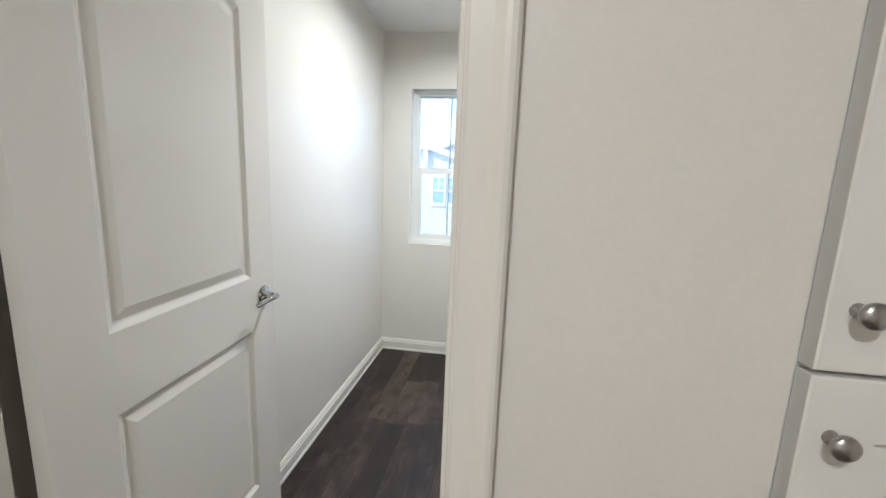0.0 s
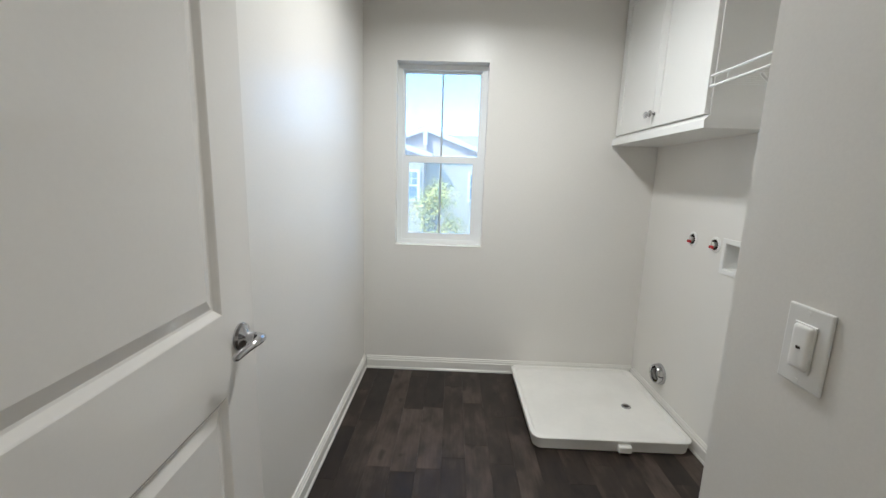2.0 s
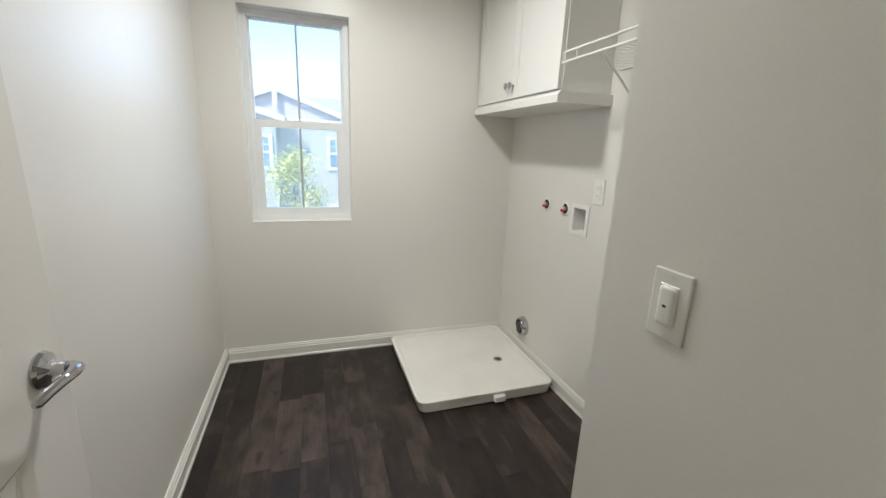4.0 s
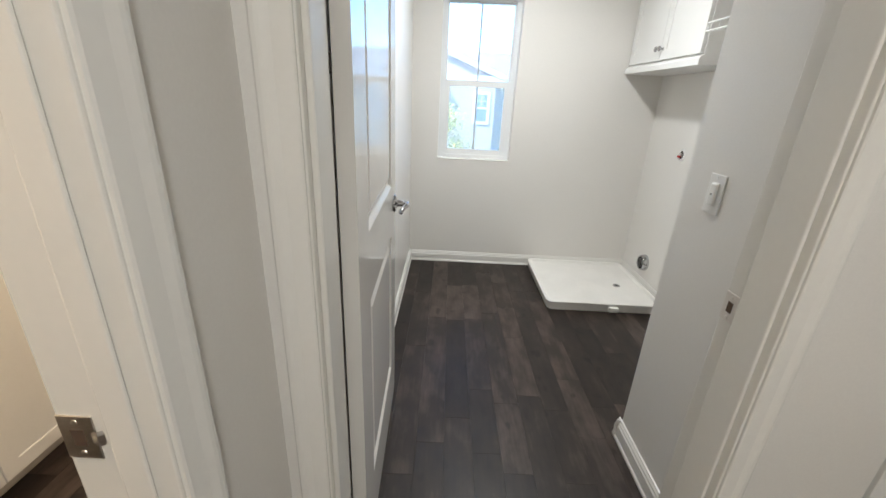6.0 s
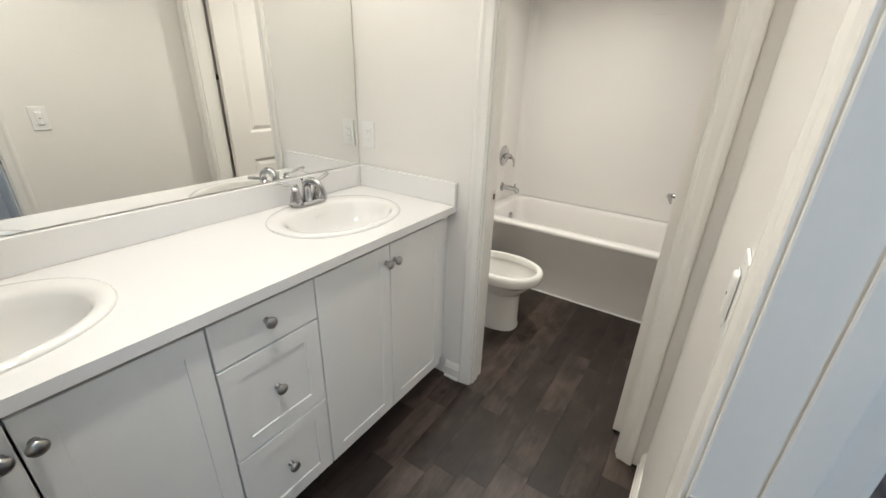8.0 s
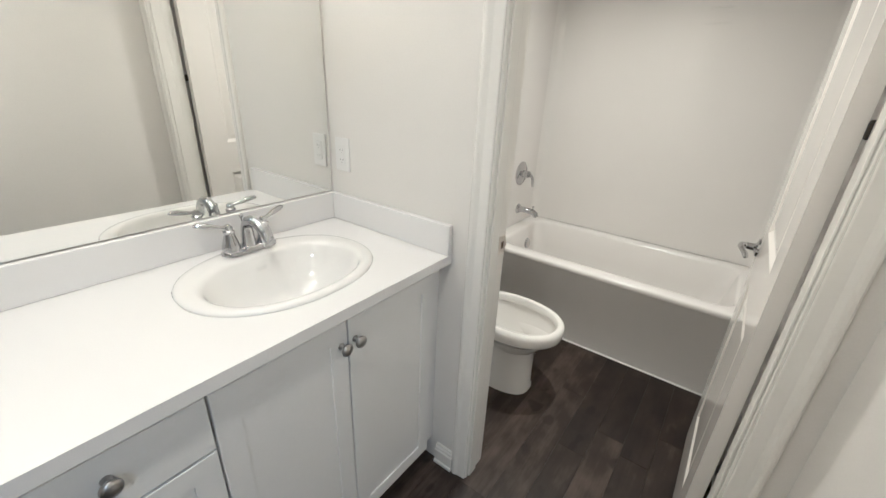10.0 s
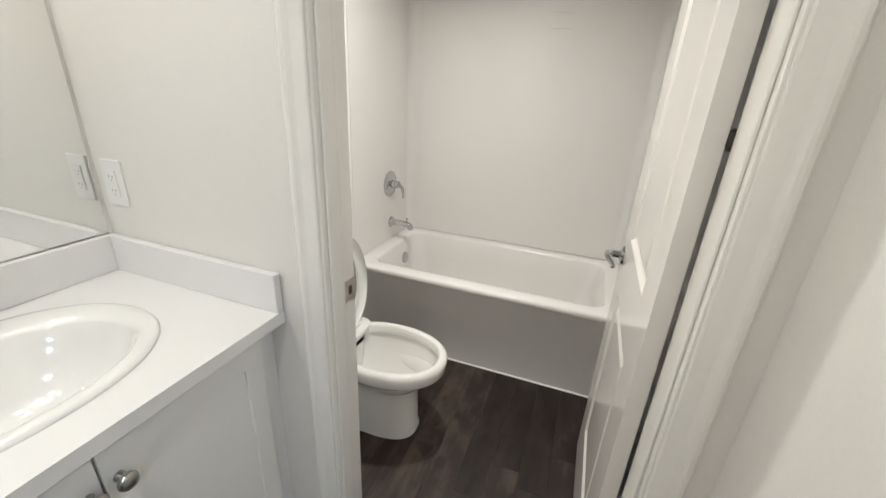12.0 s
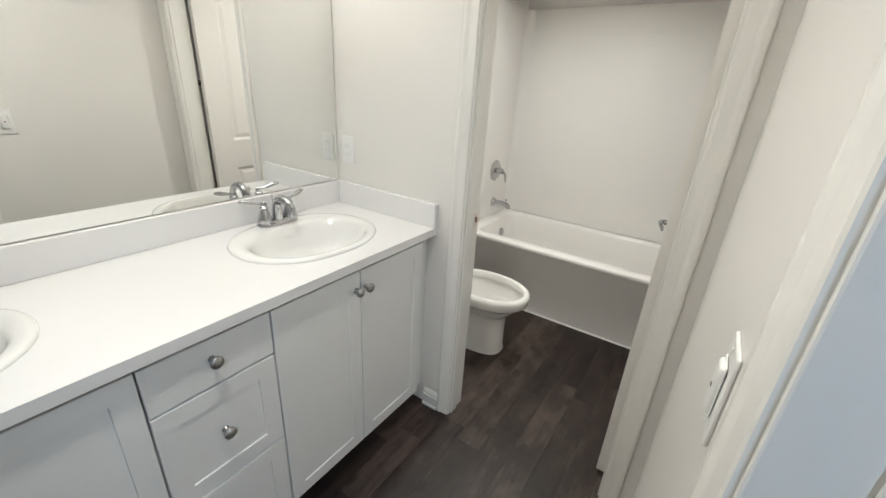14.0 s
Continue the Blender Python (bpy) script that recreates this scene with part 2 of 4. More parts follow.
def lathe(profile, m=None, n=24, bm=None):
    """Turn (radius, height) pairs about z, then move by the matrix m."""
    m = m or Matrix.Identity(4)
    rings = [[m @ Vector((r * math.cos(2 * math.pi * i / n), r * math.sin(2 * math.pi * i / n), h)) for i in range(n)] for r, h in profile]
    return loft(rings, bm=bm)


def tube(points, radii, n=12, bm=None, flat=1.0):
    """A round tube of changing radius along points; flat squashes it in z."""
    pts = [Vector(p) for p in points]
    rings = []
    side = None
    for i, p in enumerate(pts):
        d = (pts[min(i + 1, len(pts) - 1)] - pts[max(i - 1, 0)]).normalized()
        ref = side if side is not None else (Vector((0, 0, 1)) if abs(d.z) < 0.9 else Vector((1, 0, 0)))
        u = (ref - d * ref.dot(d)).normalized()
        side = u
        v = d.cross(u)
        r = radii[i] if not isinstance(radii, (int, float)) else radii
        rings.append([p + u * (r * flat * math.cos(2 * math.pi * k / n)) + v * (r * math.sin(2 * math.pi * k / n)) for k in range(n)])
    return loft(rings, bm=bm)


def bar(profile, start, end, out, bm=None):
    """A moulding: profile of (out, up) pairs swept from start to end, out being the way it stands off the wall."""
    s, e, o = Vector(start), Vector(end), Vector(out)
    along = (e - s).normalized()
    up = Vector((0, 0, 1)) if abs(along.z) < 0.5 else along.cross(o)
    return loft([[q + o * a + up * b for a, b in profile] for q in (s, e)], bm=bm)


def structure(name, bm, mat, label, smooth=None):
    return tagged(link(name, bm, mat, smooth=smooth), label, name.split("_")[0], kind="structure")


# ---- floor, walls, ceiling ----
H = 2.305
WEST, EAST, NORTH = -2.33, 1.0, 3.03
structure("ground", boxes(((-400, -400, -3.30), (400, 600, -3.05))), LAWN, "pale paved ground between the houses")
structure("wall_north", boxes(((-2.45, 3.03, -3.05), (-0.575, 3.18, H + 0.2)), ((-0.03, 3.03, -3.05), (1.12, 3.18, H + 0.2)),
                              ((-0.575, 3.03, -3.05), (-0.03, 3.18, 0.84)), ((-0.575, 3.03, 1.94), (-0.03, 3.18, H + 0.2))), WALL, "off-white painted wall with a tall window opening")
structure("wall_east", boxes(((1.0, 1.22, -0.02), (1.12, 2.213, H)), ((1.0, 2.311, -0.02), (1.12, 3.03, H)), ((1.0, 2.213, -0.02), (1.12, 2.311, 0.905)),
                             ((1.0, 2.213, 1.023), (1.12, 2.311, H)), ((1.075, 2.213, 0.905), (1.12, 2.311, 1.023))), WALL, "off-white painted wall behind the washer space")
structure("wall_linen", boxes(((0.27, 0.65, -0.02), (0.360, 1.22, H)), ((0.360, 1.125, -0.02), (1.12, 1.22, H)), ((0.081, 0.52, -0.02), (0.360, 0.65, H)),
                              ((0.96, 0.52, -0.02), (1.50, 1.11, H)), ((0.360, 0.52, 2.20), (0.96, 1.11, H))), WALL, "off-white painted wall round the linen cabinet")
structure("wall_laundry_door", boxes(((-0.775, 0.52, -0.02), (-0.705, 0.65, H)), ((-0.705, 0.52, 2.047), (0.081, 0.65, H))), WALL, "off-white painted wall over the laundry door")
structure("wall_between", boxes(((-0.884, 0.277, -0.02), (-0.775, 1.31, H)), ((-0.895, 1.31, -0.02), (-0.775, 3.03, H)), ((-0.884, -1.60, -0.02), (-0.775, -0.53, H)),
                                ((-0.884, -0.53, 2.047), (-0.775, 0.277, H))), WALL, "off-white painted wall between bathroom and laundry")
structure("wall_toilet", boxes(((WEST, 1.205, -0.02), (-1.675, 1.31, H)), ((-0.97, 1.205, -0.02), (-0.884, 1.31, H)), ((-1.675, 1.205, 2.047), (-0.97, 1.31, H))), WALL,
          "off-white painted wall with the toilet room doorway")
structure("wall_west", boxes(((-2.45, -1.60, -0.02), (WEST, 3.03, H))), WALL, "off-white painted wall behind the vanity")
structure("wall_south", boxes(((-2.45, -1.72, -0.02), (1.62, -1.60, H))), WALL, "off-white painted wall")
structure("wall_hall", boxes(((1.50, -1.60, -0.02), (1.62, 1.11, H))), WALL, "off-white painted hall wall")
structure("ceiling", boxes(((-2.45, -1.72, H), (1.62, 3.03, H + 0.2))), CEIL, "white painted ceiling")

BASE = [(0.0, 0.0), (0.020, 0.0), (0.020, 0.010), (0.015, 0.015), (0.015, 0.060), (0.011, 0.065), (0.011, 0.072), (0.006, 0.079), (0.006, 0.084), (0.0, 0.086)]
BASE_RUNS = [
    ((-0.775, 0.655, 0), (-0.775, 3.03, 0), (1, 0, 0)), ((-0.755, 3.03, 0), (1.0, 3.03, 0), (0, -1, 0)),
    ((1.0, 3.01, 0), (1.0, 1.24, 0), (-1, 0, 0)), ((0.25, 1.22, 0), (1.0, 1.22, 0), (0, 1, 0)), ((0.27, 1.24, 0), (0.27, 0.67, 0), (-1, 0, 0)),
    ((-1.80, 1.205, 0), (-1.722, 1.205, 0), (0, -1, 0)), ((-0.884, 1.205, 0), (-0.884, 0.325, 0), (-1, 0, 0)),
    ((0.125, 0.52, 0), (0.360, 0.52, 0), (0, -1, 0)), ((-0.775, 0.52, 0), (-0.775, 0.325, 0), (1, 0, 0)),
    ((WEST, 1.31, 0), (-1.722, 1.31, 0), (0, 1, 0)), ((WEST, 1.33, 0), (WEST, 2.285, 0), (1, 0, 0)),
    ((-0.895, 1.33, 0), (-0.895, 2.285, 0), (-1, 0, 0)),
    ((WEST, -1.60, 0), (WEST, -0.56, 0), (1, 0, 0)), ((-0.884, -0.58, 0), (-0.884, -1.60, 0), (-1, 0, 0)), ((-0.775, -0.58, 0), (-0.775, -1.60, 0), (1, 0, 0)),
]
for a, b, o in BASE_RUNS:
    structure("baseboard", bar(BASE, a, b, o), TRIM, "white stepped wooden baseboard along the wall")

CASE = [(0.0, 0.0), (0.007, 0.0), (0.009, 0.003), (0.011, 0.028), (0.0125, 0.033), (0.015, 0.040), (0.0155, 0.046), (0.0145, 0.052), (0.011, 0.056), (0.0, 0.057)]


def casing(start, end, out, across):
    """A door casing: the profile runs from the opening's edge outwards along across."""
    s, e, o, w = Vector(start), Vector(end), Vector(out), Vector(across)
    return loft([[q + o * a + w * b for a, b in CASE] for q in (s, e)])


def door_trim(pieces, jambs, label):
    for s, e, o, w in pieces:
        structure("trim", casing(s, e, o, w), TRIM, "white moulded door casing " + label)
    for lo, hi in jambs:
        structure("trim", box(lo, hi, 0.0025, seg=2), TRIM, "white door jamb " + label)


T = 2.032
# laundry door
door_trim([((-0.695, 0.52, 0), (-0.695, 0.52, T + 0.06), (0, -1, 0), (-1, 0, 0)), ((0.073, 0.52, 0), (0.073, 0.52, T + 0.06), (0, -1, 0), (0.78, 0, 0)),
           ((-0.695, 0.52, T + 0.005), (0.065, 0.52, T + 0.005), (0, -1, 0), (0, 0, 1)),
           ((0.073, 0.65, 0), (0.073, 0.65, T + 0.06), (0, 1, 0), (1, 0, 0)), ((-0.695, 0.65, T + 0.005), (0.065, 0.65, T + 0.005), (0, 1, 0), (0, 0, 1)), ((-0.705, 0.65, 0), (-0.705, 0.65, T + 0.06), (0, 1, 0), (-1, 0, 0))],
          [((-0.705, 0.518, 0), (-0.692, 0.656, T)), ((0.070, 0.518, 0), (0.081, 0.655, T)), ((-0.692, 0.518, T), (0.070, 0.655, T + 0.015)),
           ((-0.692, 0.535, 0), (-0.681, 0.612, T)), ((0.063, 0.535, 0), (0.070, 0.612, T))], "of the laundry")
# bathroom door
door_trim([((-0.775, 0.267, 0), (-0.775, 0.267, T + 0.06), (1, 0, 0), (0, 1, 0)), ((-0.884, 0.267, 0), (-0.884, 0.267, T + 0.06), (-1, 0, 0), (0, 1, 0)),
           ((-0.775, -0.52, 0), (-0.775, -0.52, T + 0.06), (1, 0, 0), (0, -1, 0)), ((-0.884, -0.52, 0), (-0.884, -0.52, T + 0.06), (-1, 0, 0), (0, -1, 0)),
           ((-0.775, -0.52, T + 0.005), (-0.775, 0.267, T + 0.005), (1, 0, 0), (0, 0, 1)), ((-0.884, -0.52, T + 0.005), (-0.884, 0.267, T + 0.005), (-1, 0, 0), (0, 0, 1))],
          [((-0.886, 0.262, 0), (-0.773, 0.277, T)), ((-0.886, -0.53, 0), (-0.773, -0.515, T)), ((-0.886, -0.515, T), (-0.773, 0.262, T + 0.015)),
           ((-0.833, 0.257, 0), (-0.800, 0.262, T)), ((-0.833, -0.515, 0), (-0.800, -0.510, T))], "of the bathroom")
# toilet room door
door_trim([((-1.665, 1.205, 0), (-1.665, 1.205, T + 0.06), (0, -1, 0), (-1, 0, 0)), ((-0.980, 1.205, 0), (-0.980, 1.205, T + 0.06), (0, -1, 0), (1, 0, 0)),
           ((-1.665, 1.205, T + 0.005), (-0.980, 1.205, T + 0.005), (0, -1, 0), (0, 0, 1)),
           ((-1.665, 1.31, 0), (-1.665, 1.31, T + 0.06), (0, 1, 0), (-1, 0, 0))],
          [((-1.675, 1.203, 0), (-1.660, 1.312, T)), ((-0.985, 1.203, 0), (-0.970, 1.312, T)), ((-1.660, 1.203, T), (-0.985, 1.312, T + 0.015)),
           ((-1.660, 1.218, 0), (-1.654, 1.262, T)), ((-0.991, 1.218, 0), (-0.985, 1.262, T))], "of the toilet room")


def strike_plate(place, turn, label):
    """A steel strike plate let into a jamb; local x runs across the jamb, y off it."""
    ob = thing("strike_plate", place, label, "strike plate", "strike plates", turn=turn)
    bm = box((-0.019, 0.0, -0.029), (0.019, 0.0022, 0.029), 0.0008, seg=1)
    part("plate", bm, STEEL, ob)
    part("lip", tube([(-0.014, 0.0016, 0), (-0.021, 0.003, 0), (-0.027, -0.002, 0)], 0.0012, 6, flat=8.0), STEEL, ob)
    part("latch_hole", box((-0.007, 0.0018, -0.011), (0.007, 0.0026, 0.011)), LATCH, ob, "brown latch hole")
    for z in (-0.021, 0.021):
        part("screw", lathe([(0.0035, 0.0), (0.0035, 0.0008), (0.002, 0.0012)], Matrix.Translation((0, 0.002, z)) @ pose(0, 0, 0, -90), 10), STEEL, ob)


strike_plate((0.070, 0.634, 0.925), 90, "satin steel strike plate in the laundry door jamb")
strike_plate((-0.866, 0.262, 0.925), 180, "satin steel strike plate in the bathroom door jamb")
strike_plate((-1.660, 1.290, 0.925), -90, "satin steel strike plate in the toilet room jamb")


# ---- doors ----
def panel_ring(x0, x1, z0, z1, arch, inset):
    """Outline of a door panel, its top raised to a shallow arch, drawn in by inset."""
    x0, x1, z0, z1 = x0 + inset, x1 - inset, z0 + inset, z1 - inset
    pts = [(x0, z0), (x1, z0)]
    if not arch:
        return pts + [(x1, z1), (x0, z1)]
    for i in range(13):
        u = i / 12
        x = x1 + (x0 - x1) * u
        pts.append((x, z1 + arch * math.sin(math.pi * u) ** 1.3))
    return pts


def door_slab(w, h, t, panels):
    """A moulded two-panel door: x along its width, y its thickness, both faces alike."""
    bm = bmesh.new()
    for y, sign in ((0.0, 1), (t, -1)):
        edges = []
        outer = [bm.verts.new((x, y, z)) for x, z in ((0, 0), (w, 0), (w, h), (0, h))]
        edges += [bm.edges.new((outer[i], outer[(i + 1) % 4])) for i in range(4)]
        for x0, x1, z0, z1, arch in panels:
            rings = []
            for inset, depth in ((0, 0), (0.003, 0.0015), (0.014, 0.0095), (0.019, 0.0105), (0.044, 0.0030)):
                rings.append([bm.verts.new((x, y + sign * depth, z)) for x, z in panel_ring(x0, x1, z0, z1, arch, inset)])
            n = len(rings[0])
            edges += [bm.edges.new((rings[0][i], rings[0][(i + 1) % n])) for i in range(n)]
            for a, b in zip(rings, rings[1:]):
                for i in range(n):
                    bm.faces.new((a[i], a[(i + 1) % n], b[(i + 1) % n], b[i]))
            bm.faces.new(rings[-1])
        bmesh.ops.triangle_fill(bm, use_beauty=True, edges=edges)
        if y == 0.0:
            front = outer
        else:
            for i in range(4):
                bm.faces.new((front[i], front[(i + 1) % 4], outer[(i + 1) % 4], outer[i]))
    return bm


def lever(parent, x, y, z, out, reach):
    """A chrome lever handle on a door face: rosette, neck and a curved lever reaching along x."""
    face = Matrix.Translation((x, y, z)) @ pose(0, 0, 0, 90 if out < 0 else -90)
    rose = part("rosette", lathe([(0.031, 0), (0.032, 0.004), (0.029, 0.010), (0.016, 0.014), (0.012, 0.018), (0.011, 0.036)], face), CHROME, parent, "round chrome rosette", 40)
    bend = ((0.0, 0.030, 0.0), (0.0, 0.043, 0.0), (0.008, 0.051, 0.001), (0.026, 0.053, 0.002), (0.048, 0.047, -0.001), (0.070, 0.039, -0.006), (0.088, 0.035, -0.010), (0.094, 0.034, -0.011))
    pts = [(x + reach * along, y + out * off, z + up) for along, off, up in bend]
    part("lever", tube(pts, [0.0105, 0.011, 0.0112, 0.0098, 0.0085, 0.0085, 0.0080, 0.0040]), CHROME, parent, "curved chrome lever", 60)
    return rose


def hinge(parent, x, y, z):
    bm = lathe([(0.0060, -0.012), (0.0060, 0.012)], Matrix.Translation((x, y, z)), 12)
    for s in (-0.014, 0.014):
        lathe([(0.004, -0.003), (0.0075, 0.0), (0.004, 0.003)], Matrix.Translation((x, y, z + s)), 12, bm)
    box((x, y + 0.003, z - 0.012), (x + 0.030, y + 0.005, z + 0.012), bm=bm)
    part("hinge", bm, BRONZE, parent, "dark steel hinge", 40)


def panel_door(name, place, turn, w, label, lever_out, hinge_y):
    ob = thing(name, place, label, "door", kind="structure", turn=turn)
    st = 0.134
    slab = part("slab", door_slab(w, 2.018, 0.035, [(st, w - st, 0.205, 0.785, 0), (st, w - st, 0.965, 1.775, 0.075)]), DOOR, ob, "moulded white two-panel door leaf")
    slab.location.z = 0.012
    lever(ob, w - 0.068, 0.0 if lever_out < 0 else 0.035, 0.904, lever_out, -1)
    part("latch_plate", box((w - 0.0005, 0.006, 0.897), (w + 0.0015, 0.029, 0.953), 0.0006, seg=1), STEEL, ob)
    for z in (0.25, 1.325, 1.80):
        hinge(ob, -0.006, hinge_y, z)
    return ob


# local x runs along the leaf from its hinge; turned 90, local y points to -x
panel_door("door_1", (-0.662, 0.690, 0.0), 92.0, 0.757, "open white two-panel laundry door with chrome lever", -1, 0.041)
panel_door("door_2", (-0.990, 1.325, 0.0), 90, 0.650, "open white two-panel toilet room door with chrome lever", 1, -0.006)

# ---- laundry window ----
win = thing("window_1", (-0.3025, 3.03, 0.84), "tall white vinyl single-hung window with grey centre bars", "window", kind="structure")


def ring_frame(x0, x1, z0, z1, w, y0, y1, bevel=0.003):
    bm = bmesh.new()
    for lo, hi in (((x0, y0, z0), (x0 + w, y1, z1)), ((x1 - w, y0, z0), (x1, y1, z1)), ((x0 + w, y0, z0), (x1 - w, y1, z0 + w)), ((x0 + w, y0, z1 - w), (x1 - w, y1, z1))):
        box(lo, hi, bm=bm)
    return bm


part("window_frame", ring_frame(-0.2725, 0.2725, 0.0, 1.10, 0.030, 0.075, 0.140), VINYL, win, "white vinyl frame set back in the opening")
part("upper_sash", ring_frame(-0.2425, 0.2425, 0.535, 1.070, 0.014, 0.105, 0.128), VINYL, win)
part("lower_sash", ring_frame(-0.2425, 0.2425, 0.030, 0.560, 0.041, 0.080, 0.104), VINYL, win)
# added sheet that lays a pale veil of glare over the view
haze = part("haze_sheet", box((-0.240, 0.1330, 0.032), (0.240, 0.1336, 1.068)), HAZE, win, "pale see-through sheet added for window haze")
haze.visible_shadow = False
part("sill", box((-0.2725, 0.0, -0.004), (0.2725, 0.074, 0.004), 0.002), TRIM, win, "white painted sill")
for z0, z1, y, w in ((0.549, 1.056, 0.116, 0.2285), (0.071, 0.519, 0.092, 0.2015)):
    pane = part("pane", box((-w, y - 0.003, z0), (w, y + 0.003, z1)), GLASS, win, "clear glass pane")
    pane.visible_shadow = False
    part("glazing_bar", box((-0.006, y - 0.008, z0), (0.006, y - 0.004, z1), 0.0015, seg=1), MUNTIN, win, "thin grey glazing bar")


# ---- laundry things ----
def shaker(x0, x1, z0, z1, t=0.019, rail=0.055, recess=0.006):
    """A shaker front in the x-z plane, its face at y = 0 looking to -y, thickness behind it."""
    bm = bmesh.new()
    o = [(x0, z0), (x1, z0), (x1, z1), (x0, z1)]
    b = 0.0015
    rings = [[(x, t, z) for x, z in o], [(x, b, z) for x, z in o]]
    for ins, y in ((b, 0.0), (rail, 0.0), (rail + 0.001, recess)):
        rings.append([(x0 + ins, y, z0 + ins), (x1 - ins, y, z0 + ins), (x1 - ins, y, z1 - ins), (x0 + ins, y, z1 - ins)])
    return loft(rings, bm=bm)


def flat_front(x0, x1, z0, z1, t=0.019):
    return box((x0, 0, z0), (x1, t, z1), 0.0015, seg=1)


KNOB = [(0.009, 0.0), (0.009, 0.002), (0.0055, 0.005), (0.0050, 0.012), (0.0085, 0.015), (0.0150, 0.019), (0.0165, 0.023), (0.0150, 0.027), (0.0090, 0.030), (0.002, 0.031)]


def knob(parent, x, z, y=0.0, scale=1.0, mat=None):
    m = Matrix.Translation((x, y, z)) @ pose(0, 0, 0, 90) @ Matrix.Scale(scale, 4)
    part("knob", lathe(KNOB, m, 20), mat or NICKEL, parent, "round satin metal knob", 50)


# upper cabinet: local x along the wall, y into it, so that -90 puts its front to the west
cab = thing("wall_cabinet", (0.735, 2.15, 1.487), "white two-door wall cabinet over the washer space", "cabinet", turn=-90)
cw = 0.88
part("body", box((-cw, 0.021, 0.045), (-0.012, 0.263, 0.80), 0.001, seg=1), CAB, cab)
part("light_rail", loft([[(x, y, z) for y, z in ((0.263, 0.0), (-0.012, 0.0), (-0.012, 0.030), (0.002, 0.045), (0.263, 0.045))] for x in (-cw, 0.012)]), CAB, cab, "white bottom rail")
for a, b, kx in ((-cw + 0.012, -0.438, -0.458), (-0.434, -0.016, -0.414)):
    d = part("door", shaker(a, b, 0.055, 0.80), CAB, cab)
    knob(d, kx, 0.115, mat=CHROME)

# wire shelf on the east wall beside the cabinet
shelf = thing("wire_shelf", (1.0, 1.68, 1.63), "white wire shelf with braces on the wall", "shelf")
for dx, dz in ((-0.285, 0.0), (-0.285, 0.036), (-0.006, 0.0)):
    part("long_wire", tube([(dx, -0.45, dz), (dx, 0.435, dz)], 0.0048, 8), WIRE, shelf, smooth=60)
for i in range(33):
    y = -0.44 + i * 0.0265
    part("cross_wire", tube([(-0.004, y, 0.003), (-0.285, y, 0.003)], 0.0016, 6), WIRE, shelf, smooth=60)
for y in (-0.30, 0.0, 0.345, 0.435):
    part("lip_wire", tube([(-0.285, y, 0.0), (-0.285, y, 0.036)], 0.0025, 6), WIRE, shelf, smooth=60)
for y in (-0.30, 0.22):
    part("brace", tube([(-0.262, y, -0.004), (-0.255, y, -0.012), (-0.012, y, -0.232), (-0.004, y, -0.252)], [0.004, 0.005, 0.005, 0.004], 8), WIRE, shelf, smooth=60)
    part("brace_foot", box((-0.004, y - 0.010, -0.275), (0.0, y + 0.010, -0.225), 0.001, seg=1), WIRE, shelf)

# washer drain pan on the floor
pan = thing("washer_pan", (0.585, 2.634, 0.0), "white plastic washer drain pan on the floor", "drain pan")
bm = loft([rounded(0, 0, 0.372, 0.367, 0.045, 0.004), rounded(0, 0, 0.380, 0.375, 0.05, 0.050), rounded(0, 0, 0.386, 0.380, 0.052, 0.060), rounded(0, 0, 0.386, 0.380, 0.052, 0.066),
           rounded(0, 0, 0.381, 0.375, 0.05, 0.069), rounded(0, 0, 0.366, 0.360, 0.045, 0.068), rounded(0, 0, 0.356, 0.350, 0.04, 0.052), rounded(0, 0, 0.340, 0.335, 0.035, 0.047)])
part("tray", bm, PAN, pan, smooth=30).scale.y = 0.985
part("spout", box((0.02, -0.392, 0.012), (0.085, -0.360, 0.048), 0.008), PAN, pan, "white overflow spout")
part("moulding_seam", tube([(-0.125, -0.325, 0.0468), (-0.085, -0.16, 0.0468), (-0.02, 0.12, 0.0468)], 0.0011, 6), PAN, pan)
part("drain_ring", lathe([(0.026, 0.046), (0.026, 0.050), (0.023, 0.0525), (0.017, 0.052), (0.015, 0.048)], Matrix.Translation((0.20, -0.04, 0)), 24), CHROME, pan, "chrome drain ring", 50)
part("drain_strainer", lathe([(0.015, 0.047), (0.015, 0.0485)], Matrix.Translation((0.20, -0.04, 0)), 20), DARK, pan)


def on_east(name, y, z, label, category):
    """A thing on the washer wall: local x along it to the south, local y off the wall being negative."""
    return thing(name, (1.0, y, z), label, category, turn=-90)


for y in (2.56, 2.385):
    v = on_east("water_valve", y, 1.003, "red-handled water stub in a white ring on the wall", "valve")
    part("escutcheon", lathe([(0.038, 0), (0.038, 0.003), (0.033, 0.006), (0.026, 0.006), (0.025, 0.001)], pose(0, 0, 0, 90), 24), PLASTIC, v, "white ring", 50)
    part("recess", lathe([(0.025, 0.0008), (0.025, 0.0020)], pose(0, 0, 0, 90), 20), DARK, v)
    part("stub", lathe([(0.011, 0.0), (0.011, 0.007), (0.014, 0.009), (0.014, 0.015), (0.010, 0.017)], pose(0, 0, 0, 90), 16), STEEL, v, smooth=50)
    part("red_handle", box((-0.018, -0.021, -0.018), (0.012, -0.013, -0.004), 0.003), RED, v, "red handle")
ob = on_east("outlet_box", 2.262, 0.964, "white recessed washer box in the wall", "outlet box")
part("flange", ring_frame(-0.068, 0.068, -0.078, 0.078, 0.020, -0.006, 0.0), PLASTIC, ob)
